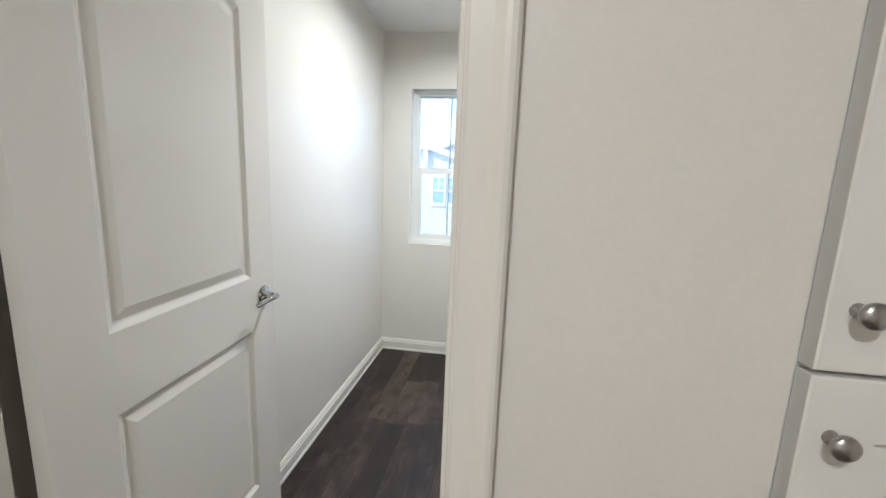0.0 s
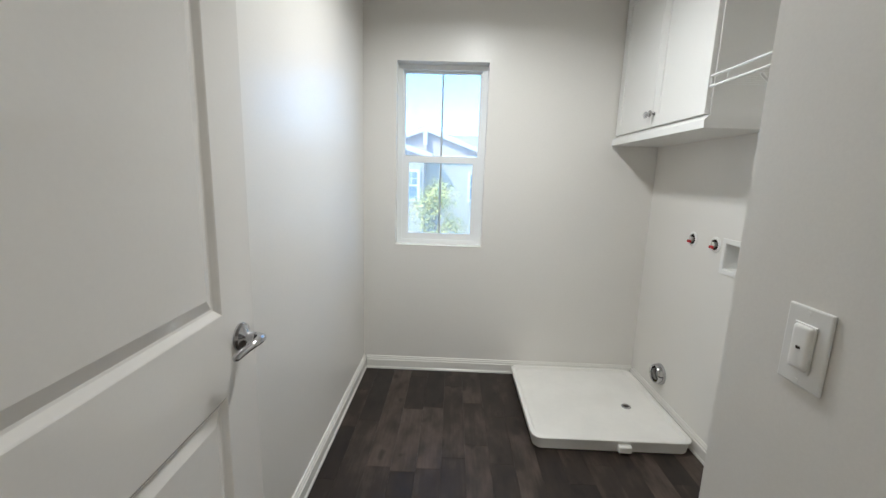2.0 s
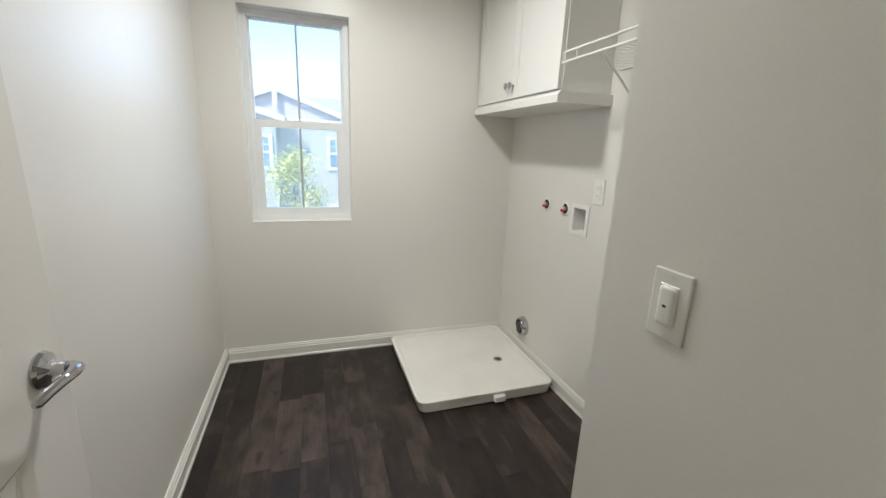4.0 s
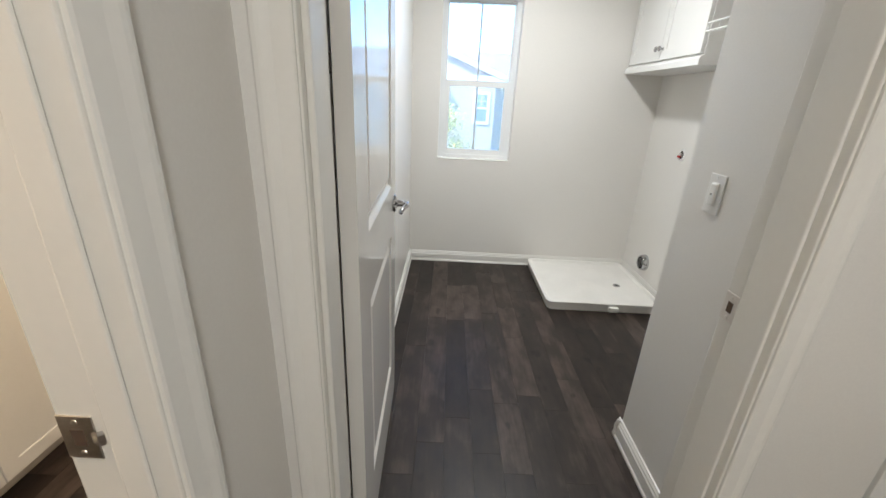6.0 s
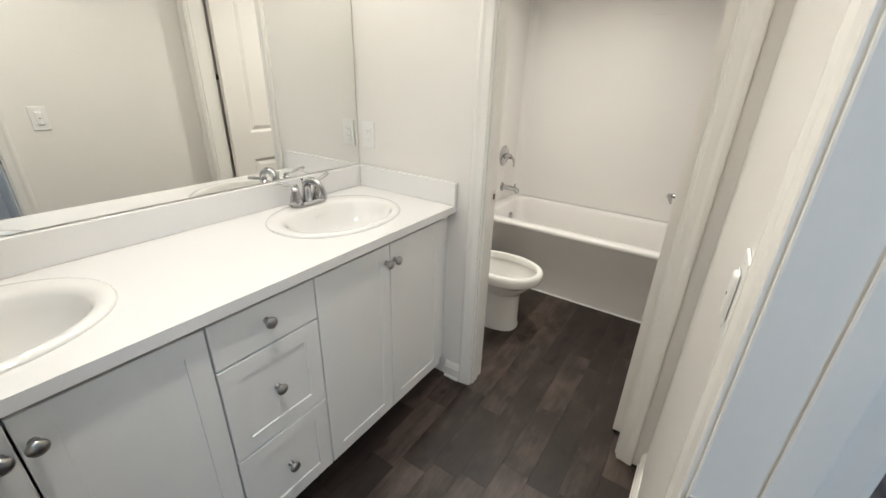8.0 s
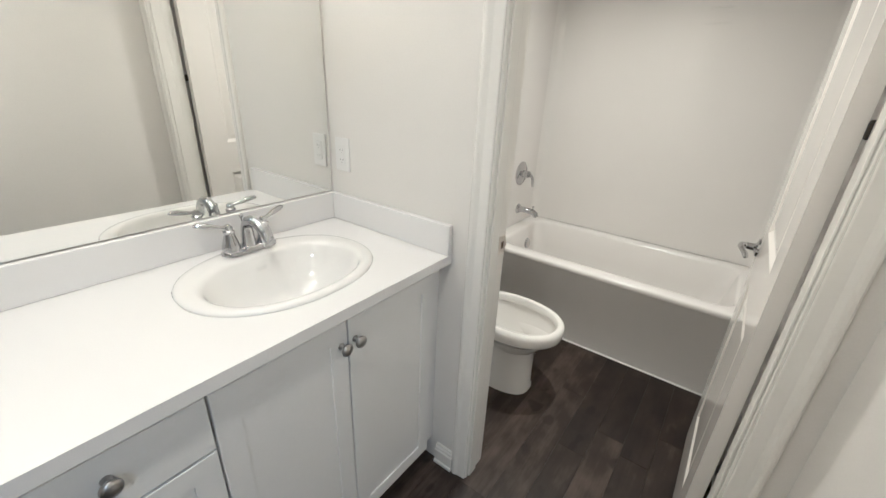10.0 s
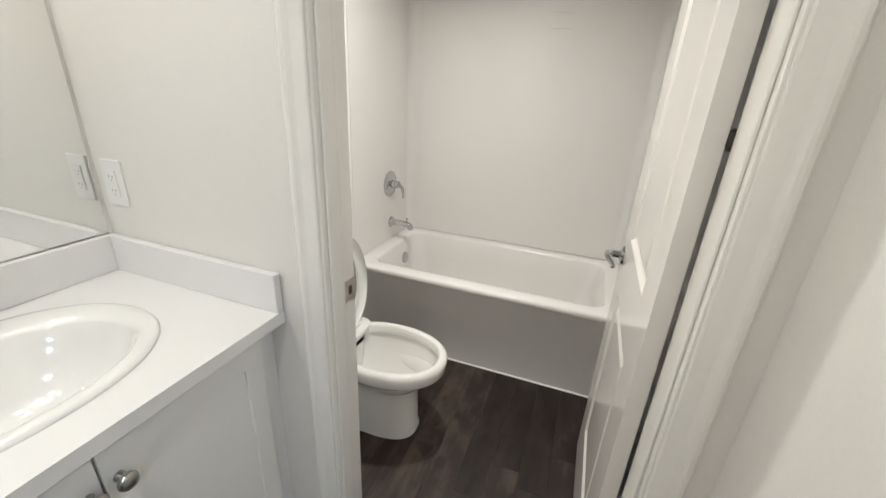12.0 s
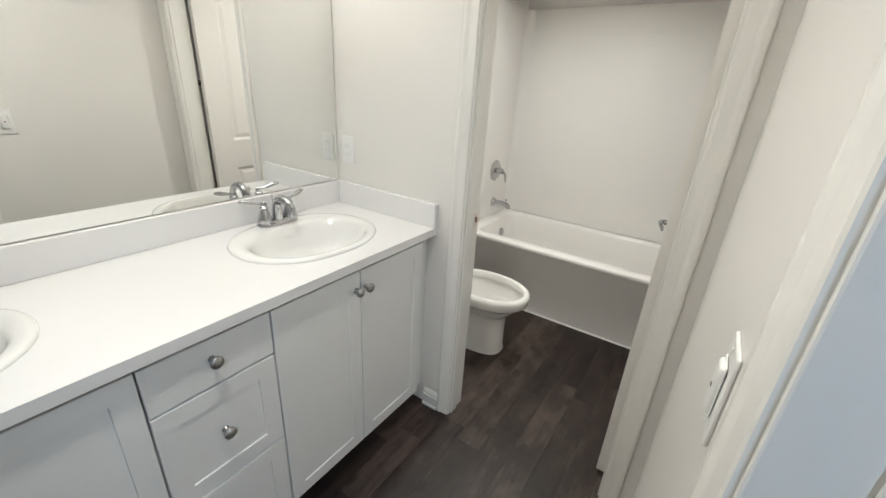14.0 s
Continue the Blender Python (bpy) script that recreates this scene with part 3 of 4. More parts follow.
part("box_back", box((-0.0475, 0.068, -0.0575), (0.0475, 0.074, 0.0575)), PLASTIC, ob, "white back of the box")
for lo, hi in (((-0.0485, -0.002, -0.0585), (-0.0455, 0.068, 0.0585)), ((0.0455, -0.002, -0.0585), (0.0485, 0.068, 0.0585)),
               ((-0.0455, -0.002, -0.0585), (0.0455, 0.068, -0.0555)), ((-0.0455, -0.002, 0.0555), (0.0455, 0.068, 0.0585))):
    part("box_side", box(lo, hi), PLASTIC, ob)


def outlet(ob):
    """A duplex outlet with its plate; local y off the wall is negative."""
    part("plate", box((-0.035, -0.006, -0.057), (0.035, 0.0, 0.057), 0.002), PLASTIC, ob)
    part("insert", box((-0.0165, -0.009, -0.033), (0.0165, -0.006, 0.033), 0.0015, seg=1), PLASTIC, ob)
    for z in (-0.017, 0.017):
        for x in (-0.006, 0.006):
            part("slot", box((x - 0.0008, -0.0093, z - 0.003), (x + 0.0008, -0.0088, z + 0.003)), SLOT, ob)
        part("ground_hole", box((-0.0012, -0.0093, z - 0.0105), (0.0012, -0.0088, z - 0.0085)), SLOT, ob)
    for z in (-0.046, 0.046):
        part("screw", lathe([(0.003, 0.006), (0.003, 0.0068)], pose(0, 0, 0, 90) @ Matrix.Translation((0, z, 0)), 8), PLASTIC, ob)


outlet(on_east("wall_outlet", 2.145, 1.115, "white outlet above the washer box", "outlet"))
dv = on_east("dryer_vent", 2.685, 0.205, "shiny metal dryer vent ring low on the wall", "vent")
part("collar", lathe([(0.060, 0.0), (0.061, 0.004), (0.058, 0.014), (0.053, 0.034), (0.049, 0.038), (0.043, 0.034), (0.040, 0.006)], pose(0, 0, 0, 90), 28), CHROME, dv, "rolled shiny collar", 50)
part("flap", lathe([(0.033, 0.004), (0.030, 0.010), (0.004, 0.014)], pose(0, 0, 0, 90), 24), NICKEL, dv, smooth=60)


def sensor_switch(place, label):
    """A decorator plate with a narrow rounded sensor paddle; local y off the wall is negative."""
    ob = thing("light_switch", place, label, "switch", "sensor switches", turn=-90)
    part("plate", box((-0.0340, -0.005, -0.0560), (0.0340, 0.0, 0.0560), 0.0025), PLASTIC, ob)
    part("frame", box((-0.0168, -0.0078, -0.0335), (0.0168, -0.006, 0.0335), 0.0008, seg=1), PLASTIC, ob)
    rows = [(0.0150, 0.0310, 0.0078), (0.0146, 0.0306, 0.0100), (0.0128, 0.0290, 0.0118), (0.0090, 0.0260, 0.0126)]
    part("paddle", loft([rounded(0, 0, hx, hy, 0.005, h, 4) for hx, hy, h in rows]), PLASTIC, ob, "rounded white paddle", 50).matrix_basis = pose(0, 0, 0, 90)
    part("sensor_window", box((-0.0035, -0.0131, -0.002), (0.0035, -0.0124, 0.002), 0.0003, seg=1), DARK, ob, "small dark sensor slot")
    for z in (-0.048, 0.048):
        part("screw", lathe([(0.0030, 0.006), (0.0030, 0.0068)], pose(0, 0, 0, 90) @ Matrix.Translation((0, z, 0)), 10), PLASTIC, ob)
    return ob


sensor_switch((0.27, 1.066, 1.058), "white occupancy-sensor switch on the laundry wall")
sensor_switch((-0.884, 0.447, 1.120), "white sensor switch on the bathroom wall beside the doorway")

# linen cabinet in the hall wall
lc = thing("linen_cabinet", (0.361, 0.541, 0.0), "white built-in linen cabinet with round knobs", "cabinet")
part("body", box((0.0, 0.0, 0.10), (0.597, 0.55, 2.19), 0.001, seg=1), CAB, lc)
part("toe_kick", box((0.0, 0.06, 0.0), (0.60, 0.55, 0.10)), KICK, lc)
for z0, z1, kz in ((0.11, 1.163, 1.110), (1.168, 2.185, 1.222)):
    for x0, x1, kx in ((0.014, 0.299, 0.036), (0.302, 0.590, 0.324)):
        d = part("door", shaker(x0, x1, z0, z1), CAB, lc)
        d.location.y = -0.021
        knob(d, kx, kz, scale=0.70)


# ---- vanity ----
def base_unit(place, width, fronts, label):
    """A vanity unit: local x along its front (towards -y of the room), fronts at y = 0, body behind."""
    ob = thing("vanity_cabinet", place, label, "cabinet", "vanity cabinets", turn=90)
    for x in (0.0, width - 0.016):
        part("side_panel", box((x, 0.021, 0.10), (x + 0.016, 0.52, 0.849)), CAB, ob)
    part("bottom_panel", box((0.016, 0.021, 0.10), (width - 0.016, 0.52, 0.116)), CAB, ob)
    part("back_panel", box((0.016, 0.512, 0.116), (width - 0.016, 0.52, 0.849)), CAB, ob)
    part("top_rail", box((0.016, 0.021, 0.800), (width - 0.016, 0.037, 0.849)), CAB, ob)
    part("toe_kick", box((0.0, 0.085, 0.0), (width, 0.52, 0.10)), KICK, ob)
    for name, x0, x1, z0, z1, kx, kz, plain in fronts:
        f = part(name, flat_front(x0, x1, z0, z1) if plain else shaker(x0, x1, z0, z1, rail=0.05, recess=0.0042), CAB, ob)
        knob(f, kx, kz)
    return ob


FX = -1.805
base_unit((FX, 0.488, 0), 0.675, [("door", 0.002, 0.322, 0.100, 0.833, 0.302, 0.769, False), ("door", 0.326, 0.660, 0.100, 0.833, 0.346, 0.769, False)], "white two-door sink cabinet of the vanity")
base_unit((FX, 0.185, 0), 0.303, [("drawer", 0.002, 0.300, 0.706, 0.833, 0.145, 0.780, True), ("drawer", 0.002, 0.300, 0.401, 0.700, 0.145, 0.562, False),
                                  ("drawer", 0.002, 0.300, 0.100, 0.395, 0.145, 0.255, False)], "white three-drawer cabinet of the vanity")
base_unit((FX, -0.490, 0), 0.675, [("door", 0.014, 0.349, 0.100, 0.833, 0.329, 0.769, False), ("door", 0.353, 0.672, 0.100, 0.833, 0.373, 0.769, False)], "white two-door sink cabinet of the vanity")
fill = thing("filler_panel", (FX, 1.163, 0), "white filler strip beside the vanity wall", "filler strip", turn=90)
part("strip", box((0.001, 0.020, 0.10), (0.041, 0.040, 0.849), 0.001, seg=1), CAB, fill)

SINKS = ((-2.065, 0.815), (-2.065, -0.145))
top = thing("countertop", (-2.05, 0.33, 0.850), "long white solid countertop with backsplash and two sink openings", "countertop")
bm = bmesh.new()
X0, X1, Y0, Y1, ZB, ZT = -2.328, -1.780, -0.52, 1.203, 0.855, 0.885
loops = []
for z in (ZB, ZT):
    edges, ls = [], []
    for ring in [[(X0, Y0, z), (X1, Y0, z), (X1, Y1, z), (X0, Y1, z)]] + [oval(sx, sy, 0.185, 0.235, z, 40) for sx, sy in SINKS]:
        vs = [bm.verts.new((p[0] + 2.05, p[1] - 0.33, p[2] - 0.850)) for p in ring]
        edges += [bm.edges.new((vs[i], vs[(i + 1) % len(vs)])) for i in range(len(vs))]
        ls.append(vs)
    bmesh.ops.triangle_fill(bm, use_beauty=True, edges=edges)
    loops.append(ls)
for a, b in zip(*loops):
    for i in range(len(a)):
        j = (i + 1) % len(a)
        bm.faces.new((a[i], a[j], b[j], b[i]))
part("slab", bm, COUNTER, top)
part("backsplash", box((-0.278, -0.85, 0.0355), (-0.258, 0.872, 0.131), 0.002), COUNTER, top)
part("side_splash", box((-0.257, 0.853, 0.0355), (0.270, 0.872, 0.131), 0.002), COUNTER, top)


def sink(place):
    """A drop-in oval basin with a raised rim, overflow slots and a chrome drain."""
    ob = thing("sink", place, "white porcelain drop-in oval sink", "sink", "sinks in the vanity")
    spec = [(0.0, 0.178, 0.228, -0.03), (0.0, 0.207, 0.257, 0.0002), (0.0, 0.2075, 0.2575, 0.002), (0.0, 0.205, 0.255, 0.006), (0.001, 0.200, 0.250, 0.0090), (0.005, 0.188, 0.238, 0.0108),
            (0.014, 0.168, 0.222, 0.0095), (0.020, 0.156, 0.212, 0.006), (0.024, 0.148, 0.204, -0.004), (0.026, 0.139, 0.193, -0.030), (0.027, 0.121, 0.168, -0.070),
            (0.027, 0.094, 0.128, -0.105), (0.025, 0.060, 0.075, -0.124), (0.022, 0.024, 0.026, -0.129)]
    part("basin", loft([oval(cx, 0, hx, hy, z, 56, 2.15) for cx, hx, hy, z in spec], close_first=False), PORCELAIN, ob, smooth=180)
    part("drain", lathe([(0.024, -0.129), (0.024, -0.126), (0.020, -0.125), (0.017, -0.127), (0.015, -0.124), (0.004, -0.122)], Matrix.Translation((0.022, 0, 0)), 24), CHROME, ob, "chrome pop-up drain", 50)
    for k in range(2):
        part("mark", box((-0.1075, -0.016, -0.030 - k * 0.006), (-0.1064, 0.012, -0.0285 - k * 0.006)), PRINT, ob)
    return ob


def faucet(place):
    """A two-handle centerset faucet: base plate, bell posts with levers, arched spout."""
    ob = thing("faucet", place, "chrome two-handle centerset faucet on the sink", "faucet", "faucets")
    part("base_plate", loft([rounded(0, 0, 0.028, 0.080, 0.028, 0.0), rounded(0, 0, 0.028, 0.080, 0.028, 0.006), rounded(0, 0, 0.023, 0.074, 0.023, 0.013), rounded(0, 0, 0.018, 0.068, 0.018, 0.015)]), CHROME, ob, smooth=50)
    bell = [(0.024, 0.012), (0.0245, 0.018), (0.022, 0.030), (0.016, 0.050), (0.013, 0.060), (0.016, 0.064), (0.016, 0.068), (0.011, 0.072), (0.012, 0.079), (0.007, 0.086)]
    for s in (-1, 1):
        post = part("handle_post", lathe(bell, Matrix.Translation((0, s * 0.051, 0)), 24), CHROME, ob, smooth=50)
        a = Vector((0.0, s * 0.051, 0.078))
        w = Vector((-0.25, s * 0.95, 0.0)).normalized()
        pts = [a, a + w * 0.018 + Vector((0, 0, 0.004)), a + w * 0.034 + Vector((0, 0, 0.008)), a + w * 0.055 + Vector((0, 0, 0.014)), a + w * 0.074 + Vector((0, 0, 0.018)), a + w * 0.082 + Vector((0, 0, 0.018))]
        part("lever", tube(pts, [0.0075, 0.0058, 0.0080, 0.0102, 0.0084, 0.0038], 12, flat=0.8), CHROME, post, smooth=60)
    pts, rad = [], []
    for i in range(15):
        u = i / 14
        ang = radians(95 - 190 * u)
        pts.append((0.050 - 0.050 * math.sin(ang), 0, 0.060 + 0.044 * math.cos(ang) - 0.02 * u))
        rad.append(0.0165 - 0.005 * u)
    pts = [(0, 0, 0.012), (0, 0, 0.035)] + pts
    rad = [0.021, 0.0185] + rad
    part("spout", tube(pts, rad, 16), CHROME, ob, "arched chrome spout", 60)
    part("lift_rod", lathe([(0.002, 0.01), (0.002, 0.088), (0.0050, 0.091), (0.0062, 0.097), (0.0025, 0.102)], Matrix.Translation((-0.022, 0, 0)), 10), CHROME, ob, smooth=60)
    return ob


for sx, sy in SINKS:
    sink((sx, sy, 0.885))
    faucet((sx - 0.165, sy, 0.8970))

mir = thing("mirror", (WEST, 0.345, 0.984), "large frameless wall mirror over the vanity", "mirror")
part("glass", box((0.0, -0.850, 0.0), (0.005, 0.850, 1.02), 0.0008, seg=1), MIRROR, mir, "silvered glass")
part("bottom_channel", box((0.0, -0.850, -0.004), (0.0075, 0.850, -0.0005)), NICKEL, mir, "thin metal channel")

outlet(thing("wall_outlet", (-2.262, 1.205, 1.121), "white outlet on the wall beside the mirror", "outlet"))

# ---- toilet room ----
tub = thing("bathtub", (-1.6125, 2.658, 0.0), "white alcove bathtub with a plain apron", "bathtub")
HX, HY = 0.7155, 0.370
outer = [rounded(0, 0, HX, HY - 0.014, 0.004, 0.006), rounded(0, 0, HX, HY - 0.010, 0.004, 0.425), rounded(0, 0, HX, HY - 0.004, 0.006, 0.432), rounded(0, 0, HX, HY, 0.008, 0.440),
         rounded(0, 0, HX, HY, 0.010, 0.452), rounded(0, 0, HX, HY - 0.005, 0.012, 0.460), rounded(0, 0, HX - 0.008, HY - 0.014, 0.014, 0.463)]
inner = [rounded(0.0, 0.004, 0.632, 0.298, 0.085, 0.463), rounded(0.0, 0.004, 0.622, 0.288, 0.085, 0.459), rounded(0.0, 0.004, 0.612, 0.279, 0.085, 0.445), rounded(-0.01, 0.004, 0.590, 0.262, 0.09, 0.30),
         rounded(-0.02, 0.004, 0.560, 0.240, 0.10, 0.14), rounded(-0.03, 0.004, 0.525, 0.215, 0.12, 0.085), rounded(-0.04, 0.004, 0.470, 0.180, 0.12, 0.070)]
part("shell", loft(outer + inner), ACRYLIC, tub, smooth=40)
part("caulk_line", box((-HX, -HY + 0.006, 0.0), (HX, -HY + 0.016, 0.0045), 0.0015), CAULK, tub, "white caulk line")
part("overflow_plate", lathe([(0.036, 0.0), (0.036, 0.006), (0.031, 0.012), (0.010, 0.013)], Matrix.Translation((-0.603, 0.10, 0.335)) @ pose(0, 0, 0, 0, 84), 28), CHROME, tub, "round chrome overflow plate", 50)
part("drain", lathe([(0.032, 0.0), (0.032, 0.004), (0.012, 0.006)], Matrix.Translation((-0.40, 0.004, 0.071)), 24), CHROME, tub, smooth=50)

sur = thing("tub_surround", (-1.6125, 3.0, 0.464), "glossy white acrylic tub surround panels", "tub surround", kind="structure")
part("back_panel", box((-0.716, 0.004, 0.0), (0.716, 0.028, 1.462), 0.004), ACRYLIC, sur)
part("side_panel", box((-0.716, -0.712, 0.0), (-0.692, 0.003, 1.462), 0.004), ACRYLIC, sur)
part("side_panel", box((0.692, -0.712, 0.0), (0.716, 0.003, 1.462), 0.004), ACRYLIC, sur)
for s in (-1, 1):
    bm = bmesh.new()
    pts = [(s * 0.692 - s * 0.05 * (1 - math.sin(radians(a))), 0.004 - 0.05 * (1 - math.cos(radians(a))), 0) for a in range(0, 91, 15)]
    ring = pts + [(s * 0.694, 0.006, 0)]
    part("corner_cove", loft([[(x, y, z) for x, y, _ in ring] for z in (0.0, 1.458)]), ACRYLIC, sur, smooth=40)
for z in (1.236, 1.309, 1.383):
    part("moulded_ridge", box((0.113, 0.000, z - 0.003), (0.222, 0.0042, z + 0.003), 0.0018), ACRYLIC, sur, "short moulded ridge")
part("edge_bead", loft([rounded(-0.6920, -0.706, 0.010, 0.012, 0.009, z, 4) for z in (0.0, 1.46)]), ACRYLIC, sur, smooth=50)

tv = thing("shower_valve", (-2.3045, 2.720, 0.822), "chrome shower valve with lever on the surround", "valve")
part("plate", lathe([(0.078, 0.0), (0.078, 0.004), (0.070, 0.010), (0.035, 0.014), (0.024, 0.018), (0.022, 0.040)], pose(0, 0, 0, 0, 90), 36), CHROME, tv, "round chrome plate", 50)
part("hub", lathe([(0.021, 0.036), (0.023, 0.046), (0.021, 0.062), (0.010, 0.070)], pose(0, 0, 0, 0, 90), 24), CHROME, tv, smooth=50)
part("lever", tube([(0.058, 0, 0), (0.075, -0.004, -0.004), (0.092, -0.010, -0.020), (0.098, -0.016, -0.050), (0.100, -0.018, -0.072)], [0.011, 0.010, 0.009, 0.008, 0.006]), CHROME, tv, smooth=60)
ts = thing("tub_spout", (-2.3045, 2.735, 0.575), "chrome tub spout on the surround", "spout")
part("flange", lathe([(0.034, 0.0), (0.034, 0.005), (0.026, 0.014), (0.021, 0.018)], pose(0, 0, 0, 0, 90), 28), CHROME, ts, smooth=50)
part("body", tube([(0.010, 0, 0), (0.05, 0, 0.001), (0.09, 0, 0.0), (0.115, 0, -0.004), (0.132, 0, -0.014), (0.138, 0, -0.032)], [0.021, 0.020, 0.020, 0.021, 0.020, 0.016], 16), CHROME, ts, smooth=60)
part("diverter", lathe([(0.004, 0.0), (0.004, 0.014), (0.008, 0.017), (0.008, 0.024), (0.004, 0.027)], Matrix.Translation((0.112, 0, 0.014)), 12), CHROME, ts, smooth=50)

toi = thing("toilet", (-1.583, 1.790, 0.0), "white porcelain toilet with seat and lid raised", "toilet")
bowl = [(-0.300, 0.198, 0.106, 0.0, 2.7), (-0.300, 0.198, 0.106, 0.010, 2.7), (-0.302, 0.193, 0.102, 0.03, 2.6), (-0.302, 0.192, 0.101, 0.16, 2.5), (-0.300, 0.194, 0.104, 0.225, 2.4), (-0.290, 0.206, 0.120, 0.265, 2.25),
        (-0.268, 0.228, 0.150, 0.300, 2.15), (-0.250, 0.243, 0.170, 0.322, 2.15), (-0.245, 0.247, 0.174, 0.327, 2.15),
        (-0.244, 0.250, 0.178, 0.332, 2.15), (-0.243, 0.252, 0.181, 0.368, 2.15), (-0.243, 0.246, 0.175, 0.381, 2.15), (-0.243, 0.236, 0.165, 0.386, 2.15),
        (-0.240, 0.220, 0.149, 0.385, 2.15), (-0.240, 0.213, 0.143, 0.379, 2.15), (-0.240, 0.211, 0.141, 0.350, 2.15), (-0.240, 0.218, 0.148, 0.345, 2.15), (-0.243, 0.198, 0.130, 0.290, 2.1), (-0.255, 0.152, 0.100, 0.225, 2.1), (-0.272, 0.105, 0.072, 0.180, 2.0), (-0.290, 0.055, 0.045, 0.165, 2.0)]
part("bowl", loft([oval(cx, 0, hx, hy, z, 48, pw) for cx, hx, hy, z, pw in bowl]), PORCELAIN, toi, smooth=55)
part("trapway", loft([rounded(-0.56, 0, 0.17, h, 0.06, z) for z, h in ((0.0, 0.085), (0.2, 0.085), (0.33, 0.11), (0.365, 0.13))]), PORCELAIN, toi, smooth=50)
part("deck", loft([rounded(-0.555, 0, 0.165, 0.150, 0.05, z) for z in (0.340, 0.350, 0.380, 0.386)]), PORCELAIN, toi, smooth=50)
part("tank", loft([rounded(-0.640, 0, hx, hy, 0.04, z) for z, hx, hy in ((0.390, 0.080, 0.195), (0.405, 0.090, 0.205), (0.725, 0.095, 0.222), (0.730, 0.095, 0.222))]), PORCELAIN, toi, smooth=40)
part("tank_lid", loft([rounded(-0.640, 0, hx, hy, 0.04, z) for z, hx, hy in ((0.732, 0.098, 0.225), (0.736, 0.103, 0.232), (0.756, 0.103, 0.232), (0.765, 0.096, 0.225))]), PORCELAIN, toi, smooth=40)
part("flush_lever", tube([(-0.545, 0.15, 0.67), (-0.525, 0.15, 0.67), (-0.522, 0.13, 0.668), (-0.520, 0.08, 0.662)], [0.010, 0.008, 0.006, 0.006]), CHROME, toi, smooth=60)
tilt = Matrix.Translation((-0.420, 0, 0.398)) @ pose(0, 0, 0, 0, -96)
seat = [(0.215, 0.210, 0.180, 0.0), (0.215, 0.215, 0.185, 0.006), (0.215, 0.211, 0.181, 0.016), (0.215, 0.190, 0.160, 0.020), (0.220, 0.150, 0.115, 0.016), (0.220, 0.142, 0.107, 0.008), (0.220, 0.144, 0.109, 0.0)]
bm = loft([[tilt @ Vector(p) for p in oval(cx, 0, hx, hy, z, 44, 2.2)] for cx, hx, hy, z in seat], False, False)
part("seat", bm, PLASTIC, toi, "white raised seat ring", 60)
lid = [(0.215, 0.213, 0.183, 0.024), (0.215, 0.218, 0.188, 0.028), (0.215, 0.216, 0.186, 0.036), (0.215, 0.200, 0.170, 0.042), (0.215, 0.12, 0.09, 0.046)]
part("lid", loft([[tilt @ Vector(p) for p in oval(cx, 0, hx, hy, z, 44, 2.2)] for cx, hx, hy, z in lid]), PLASTIC, toi, "white raised lid", 60)
for s in (-1, 1):
    part("seat_hinge", lathe([(0.010, -0.02), (0.010, 0.02)], Matrix.Translation((-0.432, s * 0.07, 0.396)) @ pose(0, 0, 0, 90), 12), PLASTIC, toi, smooth=40)
    part("bolt_cap", lathe([(0.014, 0.0), (0.013, 0.010), (0.006, 0.016)], Matrix.Translation((-0.42, s * 0.112, 0.0)), 14), PLASTIC, toi, smooth=50)

# ---- outside ----
house = thing("house", (-1.25, 15.0, -3.05), "two-storey stucco house with tiled gable roofs across the way", "house")


def hp(x, y, z):
    return (x + 1.25, y - 15.0, z + 3.05)


def gable_wall(cx, half, eave, peak, y0, y1):
    pts = [(cx - half, -3.05), (cx + half, -3.05), (cx + half, eave), (cx, peak), (cx - half, eave)]
    return loft([[hp(x, y, z) for x, z in pts] for y in (y0, y1)])


part("wall", boxes((hp(-9, 15.3, -3.05), hp(12, 24, 1.98))), STUCCO_A, house, "pale stucco wall")
part("gable_wall", gable_wall(-1.25, 2.30, 2.08, 2.93, 15.0, 15.4), STUCCO_B, house, "tan stucco gable")
part("gable_wall", gable_wall(-2.70, 1.45, 2.06, 2.50, 14.4, 15.1), STUCCO_B, house, "tan stucco lower gable")
part("lower_wall", boxes((hp(-3.55, 14.95, -3.05), hp(1.05, 15.0, 1.86))), STUCCO_A, house, "pale stucco wall below the gable")
part("lower_wall", boxes((hp(-4.15, 14.35, -3.05), hp(-1.25, 14.4, 1.86))), STUCCO_A, house, "pale stucco wall below the gable")
part("belly_band", box(hp(-3.6, 14.90, 1.86), hp(1.1, 14.96, 2.02), 0.01), FASCIA, house)


def gable_roof(cx, half, eave, peak, y0, y1):
    """Two roof slopes with their thickness, and white rake boards in front."""
    for s in (-1, 1):
        over = 0.30
        k = (peak - eave) / half
        a, b = (cx, peak + 0.10), (cx + s * (half + over), eave - k * over + 0.10)
        ring = [a, b, (b[0], b[1] - 0.10), (a[0], a[1] - 0.10)]
        part("roof", loft([[hp(x, y, z) for x, z in ring] for y in (y0 - 0.16, y1)]), TILE, house, "grey-brown tiled roof slope")
        part("rake_board", loft([[hp(x, y, z) for x, z in ((a[0], a[1] - 0.02), (b[0], b[1] - 0.02), (b[0], b[1] - 0.19), (a[0], a[1] - 0.19))] for y in (y0 - 0.21, y0 - 0.162)]), FASCIA, house, "white rake board")
    part("truss_post", box(hp(cx - 0.07, y0 - 0.20, peak - 0.55), hp(cx + 0.07, y0 - 0.11, peak - 0.05), 0.01), FASCIA, house)


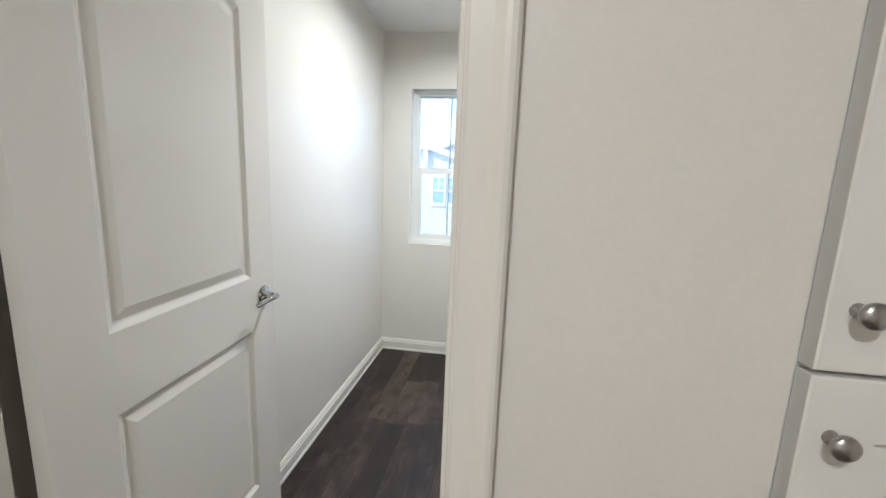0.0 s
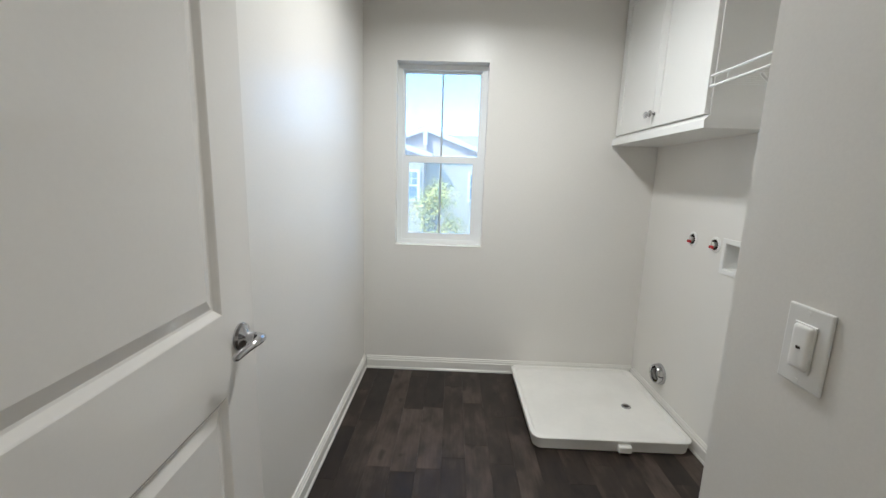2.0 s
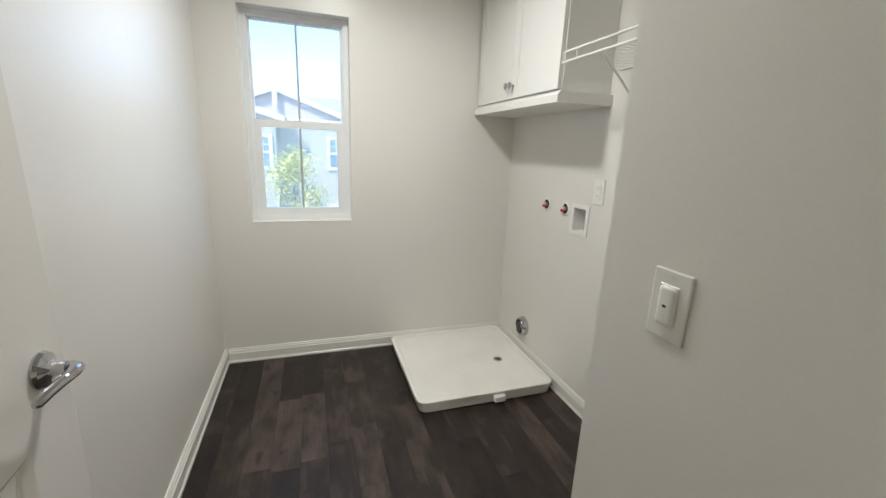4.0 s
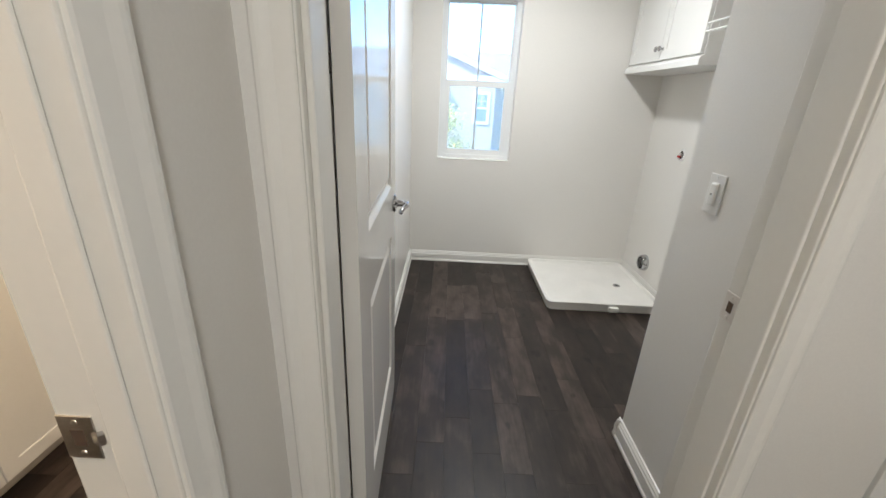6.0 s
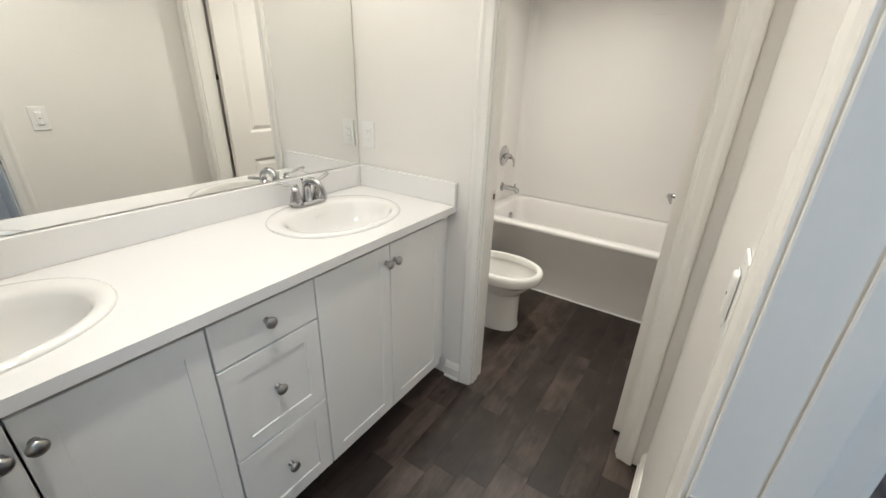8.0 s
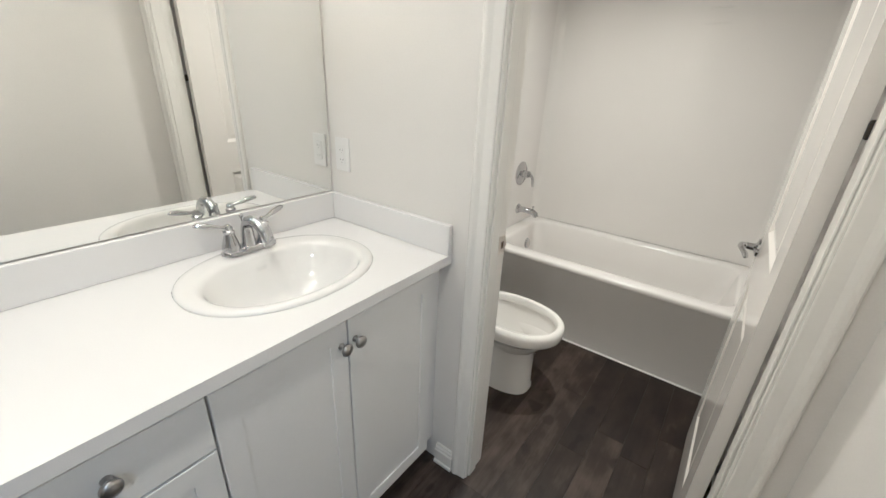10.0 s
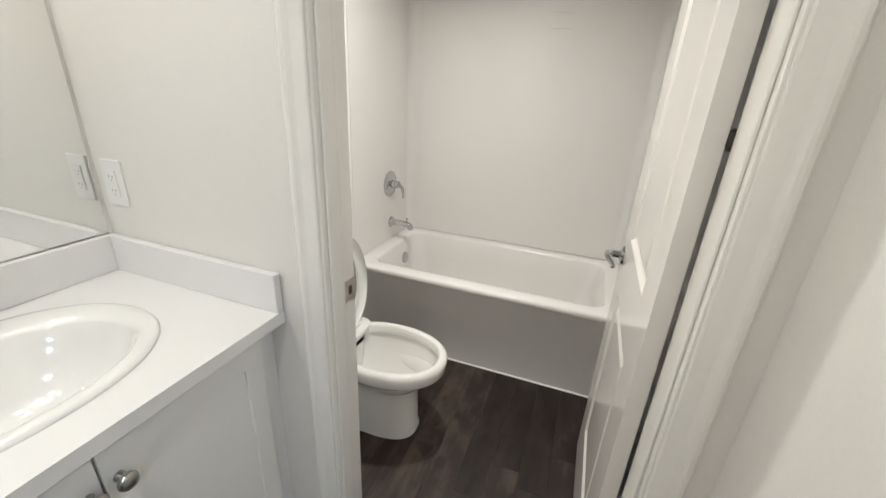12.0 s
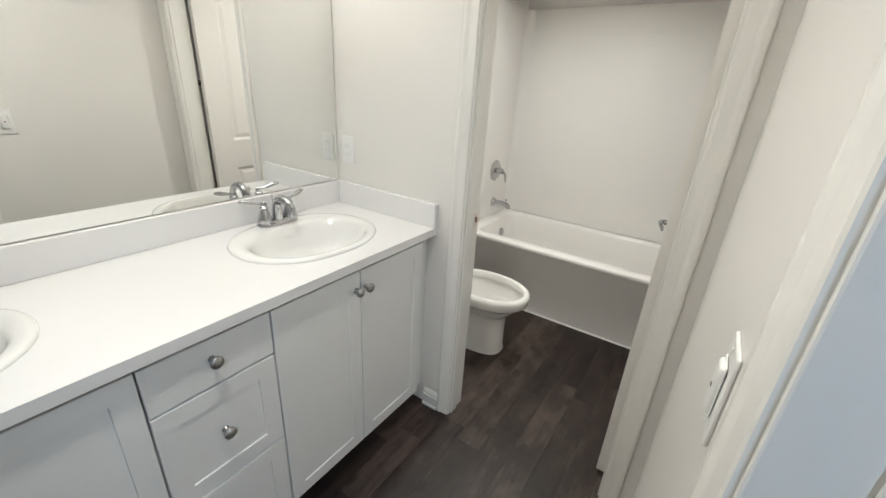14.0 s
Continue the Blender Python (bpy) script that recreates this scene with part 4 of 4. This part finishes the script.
gable_roof(-1.25, 2.30, 2.08, 2.93, 15.0, 20.0)
gable_roof(-2.70, 1.45, 2.06, 2.50, 14.4, 16.5)
bm = bmesh.new()
for i in range(26):
    y0, y1 = 14.9 + i * 0.22, 14.9 + (i + 1) * 0.22 + 0.06
    z0, z1 = 1.98 + i * 0.050, 1.98 + (i + 1) * 0.050
    loft([[hp(x, y, z) for y, z in ((y0, z0 + 0.035), (y1, z1 + 0.035), (y1, z1 - 0.03), (y0, z0 - 0.03))] for x in (-9.4, 12.4)], bm=bm)
part("main_roof", bm, TILE, house, "rows of pale roof tiles")
part("eave_board", box(hp(-9.4, 14.84, 1.84), hp(12.4, 14.89, 2.02), 0.01), FASCIA, house)


def far_window(x, y, z, w, h):
    wd = part("window", ring_frame(x + 1.25 - w / 2 - 0.09, x + 1.25 + w / 2 + 0.09, z + 3.05 - h / 2 - 0.09, z + 3.05 + h / 2 + 0.09, 0.10, y - 15.06, y - 14.99), FASCIA, house, "white-trimmed window")
    part("pane", boxes((hp(x - w / 2, y - 0.02, z - h / 2), hp(x + w / 2, y - 0.005, z + h / 2))), PANE_FAR, wd, "bluish glass")
    part("sash_bar", boxes((hp(x - w / 2, y - 0.05, z - 0.03), hp(x + w / 2, y - 0.025, z + 0.03)), (hp(x - 0.015, y - 0.04, z + 0.03), hp(x + 0.015, y - 0.025, z + h / 2)),
                           (hp(x - w / 2, y - 0.038, z + h / 4 - 0.012), hp(x + w / 2, y - 0.026, z + h / 4 + 0.012))), FASCIA, wd)


for wx, wy, wz in ((0.58, 14.95, 0.97), (-1.66, 14.35, 0.97), (-2.22, 14.35, 0.97), (3.0, 15.3, 0.97), (-4.9, 15.3, 0.97), (-1.66, 14.35, -1.3), (0.58, 14.95, -1.3), (3.0, 15.3, -1.3)):
    far_window(wx, wy, wz, 0.42, 0.92)

tree = thing("tree", (-0.72, 12.2, -3.05), "young yellow-green leafy tree before the house", "tree")
rng = random.Random(5)
bm = tube([(0, 0, 0), (0.02, 0.01, 0.8), (-0.01, 0.0, 1.7), (0.02, 0.02, 2.5), (0.0, 0.0, 3.2), (0.02, 0.0, 3.8)], [0.07, 0.06, 0.05, 0.04, 0.025, 0.01], 10)
tips = []
for i in range(26):
    a, z = rng.uniform(0, 6.28), rng.uniform(1.3, 3.5)
    r = rng.uniform(0.35, 0.85) * (1.15 - 0.22 * abs(z - 2.2))
    tip = (r * math.cos(a), r * math.sin(a), z + rng.uniform(0.2, 0.6))
    tube([(0.01, 0, z), (tip[0] * 0.5, tip[1] * 0.5, z + 0.12), tip], [0.022, 0.014, 0.005], 6, bm)
    tips.append(tip)
    tips.append((tip[0] * 0.6, tip[1] * 0.6, z + 0.25))
part("trunk", bm, BARK, tree, "slim brown trunk with limbs", 60)
bm = bmesh.new()
tips.append((0.02, 0.0, 3.8))
for cx, cy, cz in tips:
    for k in range(70):
        c = Vector((cx + rng.gauss(0, 0.15), cy + rng.gauss(0, 0.15), cz + rng.gauss(0, 0.17)))
        m = Matrix.Translation(c) @ Euler((rng.uniform(-1, 1), rng.uniform(-1, 1), rng.uniform(0, 6.28))).to_matrix().to_4x4()
        s = rng.uniform(0.035, 0.065)
        vs = [bm.verts.new(m @ Vector(p)) for p in ((-s, 0, 0), (-0.2 * s, -0.5 * s, 0.1 * s), (s, 0, 0), (-0.2 * s, 0.5 * s, 0.1 * s))]
        bm.faces.new(vs)
tagged(part("crown", bm, LEAF, tree, "loose crown of small yellow-green leaves"), kind="stuff")

# ---- floor planks ----
floor = structure("floor", boxes(((-2.45, -1.72, -0.20), (1.62, 3.03, -0.006))), SUBFLOOR, "dark grey-brown vinyl plank floor")
rng = random.Random(11)
PW, PL = 0.111, 0.80
cache = {}


def plank_mesh(width, length):
    key = (round(width, 3), round(length, 3))
    if key not in cache:
        g, c = 0.00005, 0.0004
        me = bpy.data.meshes.new("plank")
        x, y = width / 2 - g, length / 2 - g
        v = [(sx * x, sy * y, -0.006) for sx, sy in ((-1, -1), (1, -1), (1, 1), (-1, 1))]
        v += [(sx * x, sy * y, -0.0009) for sx, sy in ((-1, -1), (1, -1), (1, 1), (-1, 1))]
        v += [(sx * (x - c), sy * (y - c), 0.0) for sx, sy in ((-1, -1), (1, -1), (1, 1), (-1, 1))]
        f = [(8, 9, 10, 11)]
        for a in (0, 4):
            f += [(a + i, a + (i + 1) % 4, a + 4 + (i + 1) % 4, a + 4 + i) for i in range(4)]
        me.from_pydata(v, [], f)
        me.materials.append(PLANK)
        cache[key] = me
    return cache[key]


x = -2.45
while x < 1.61:
    w = min(PW, 1.62 - x)
    y = -1.72 - rng.uniform(0.05, 1.0)
    while y < 3.03:
        length = PL * rng.choice((0.45, 0.6, 0.8, 1.0, 1.2))
        a, b = max(y, -1.72), min(y + length, 3.03)
        if b - a > 0.02:
            ob = new("plank", plank_mesh(w, b - a))
            ob.parent = floor
            ob.location = (x + w / 2, (a + b) / 2, 0)
        y += length
    x += PW
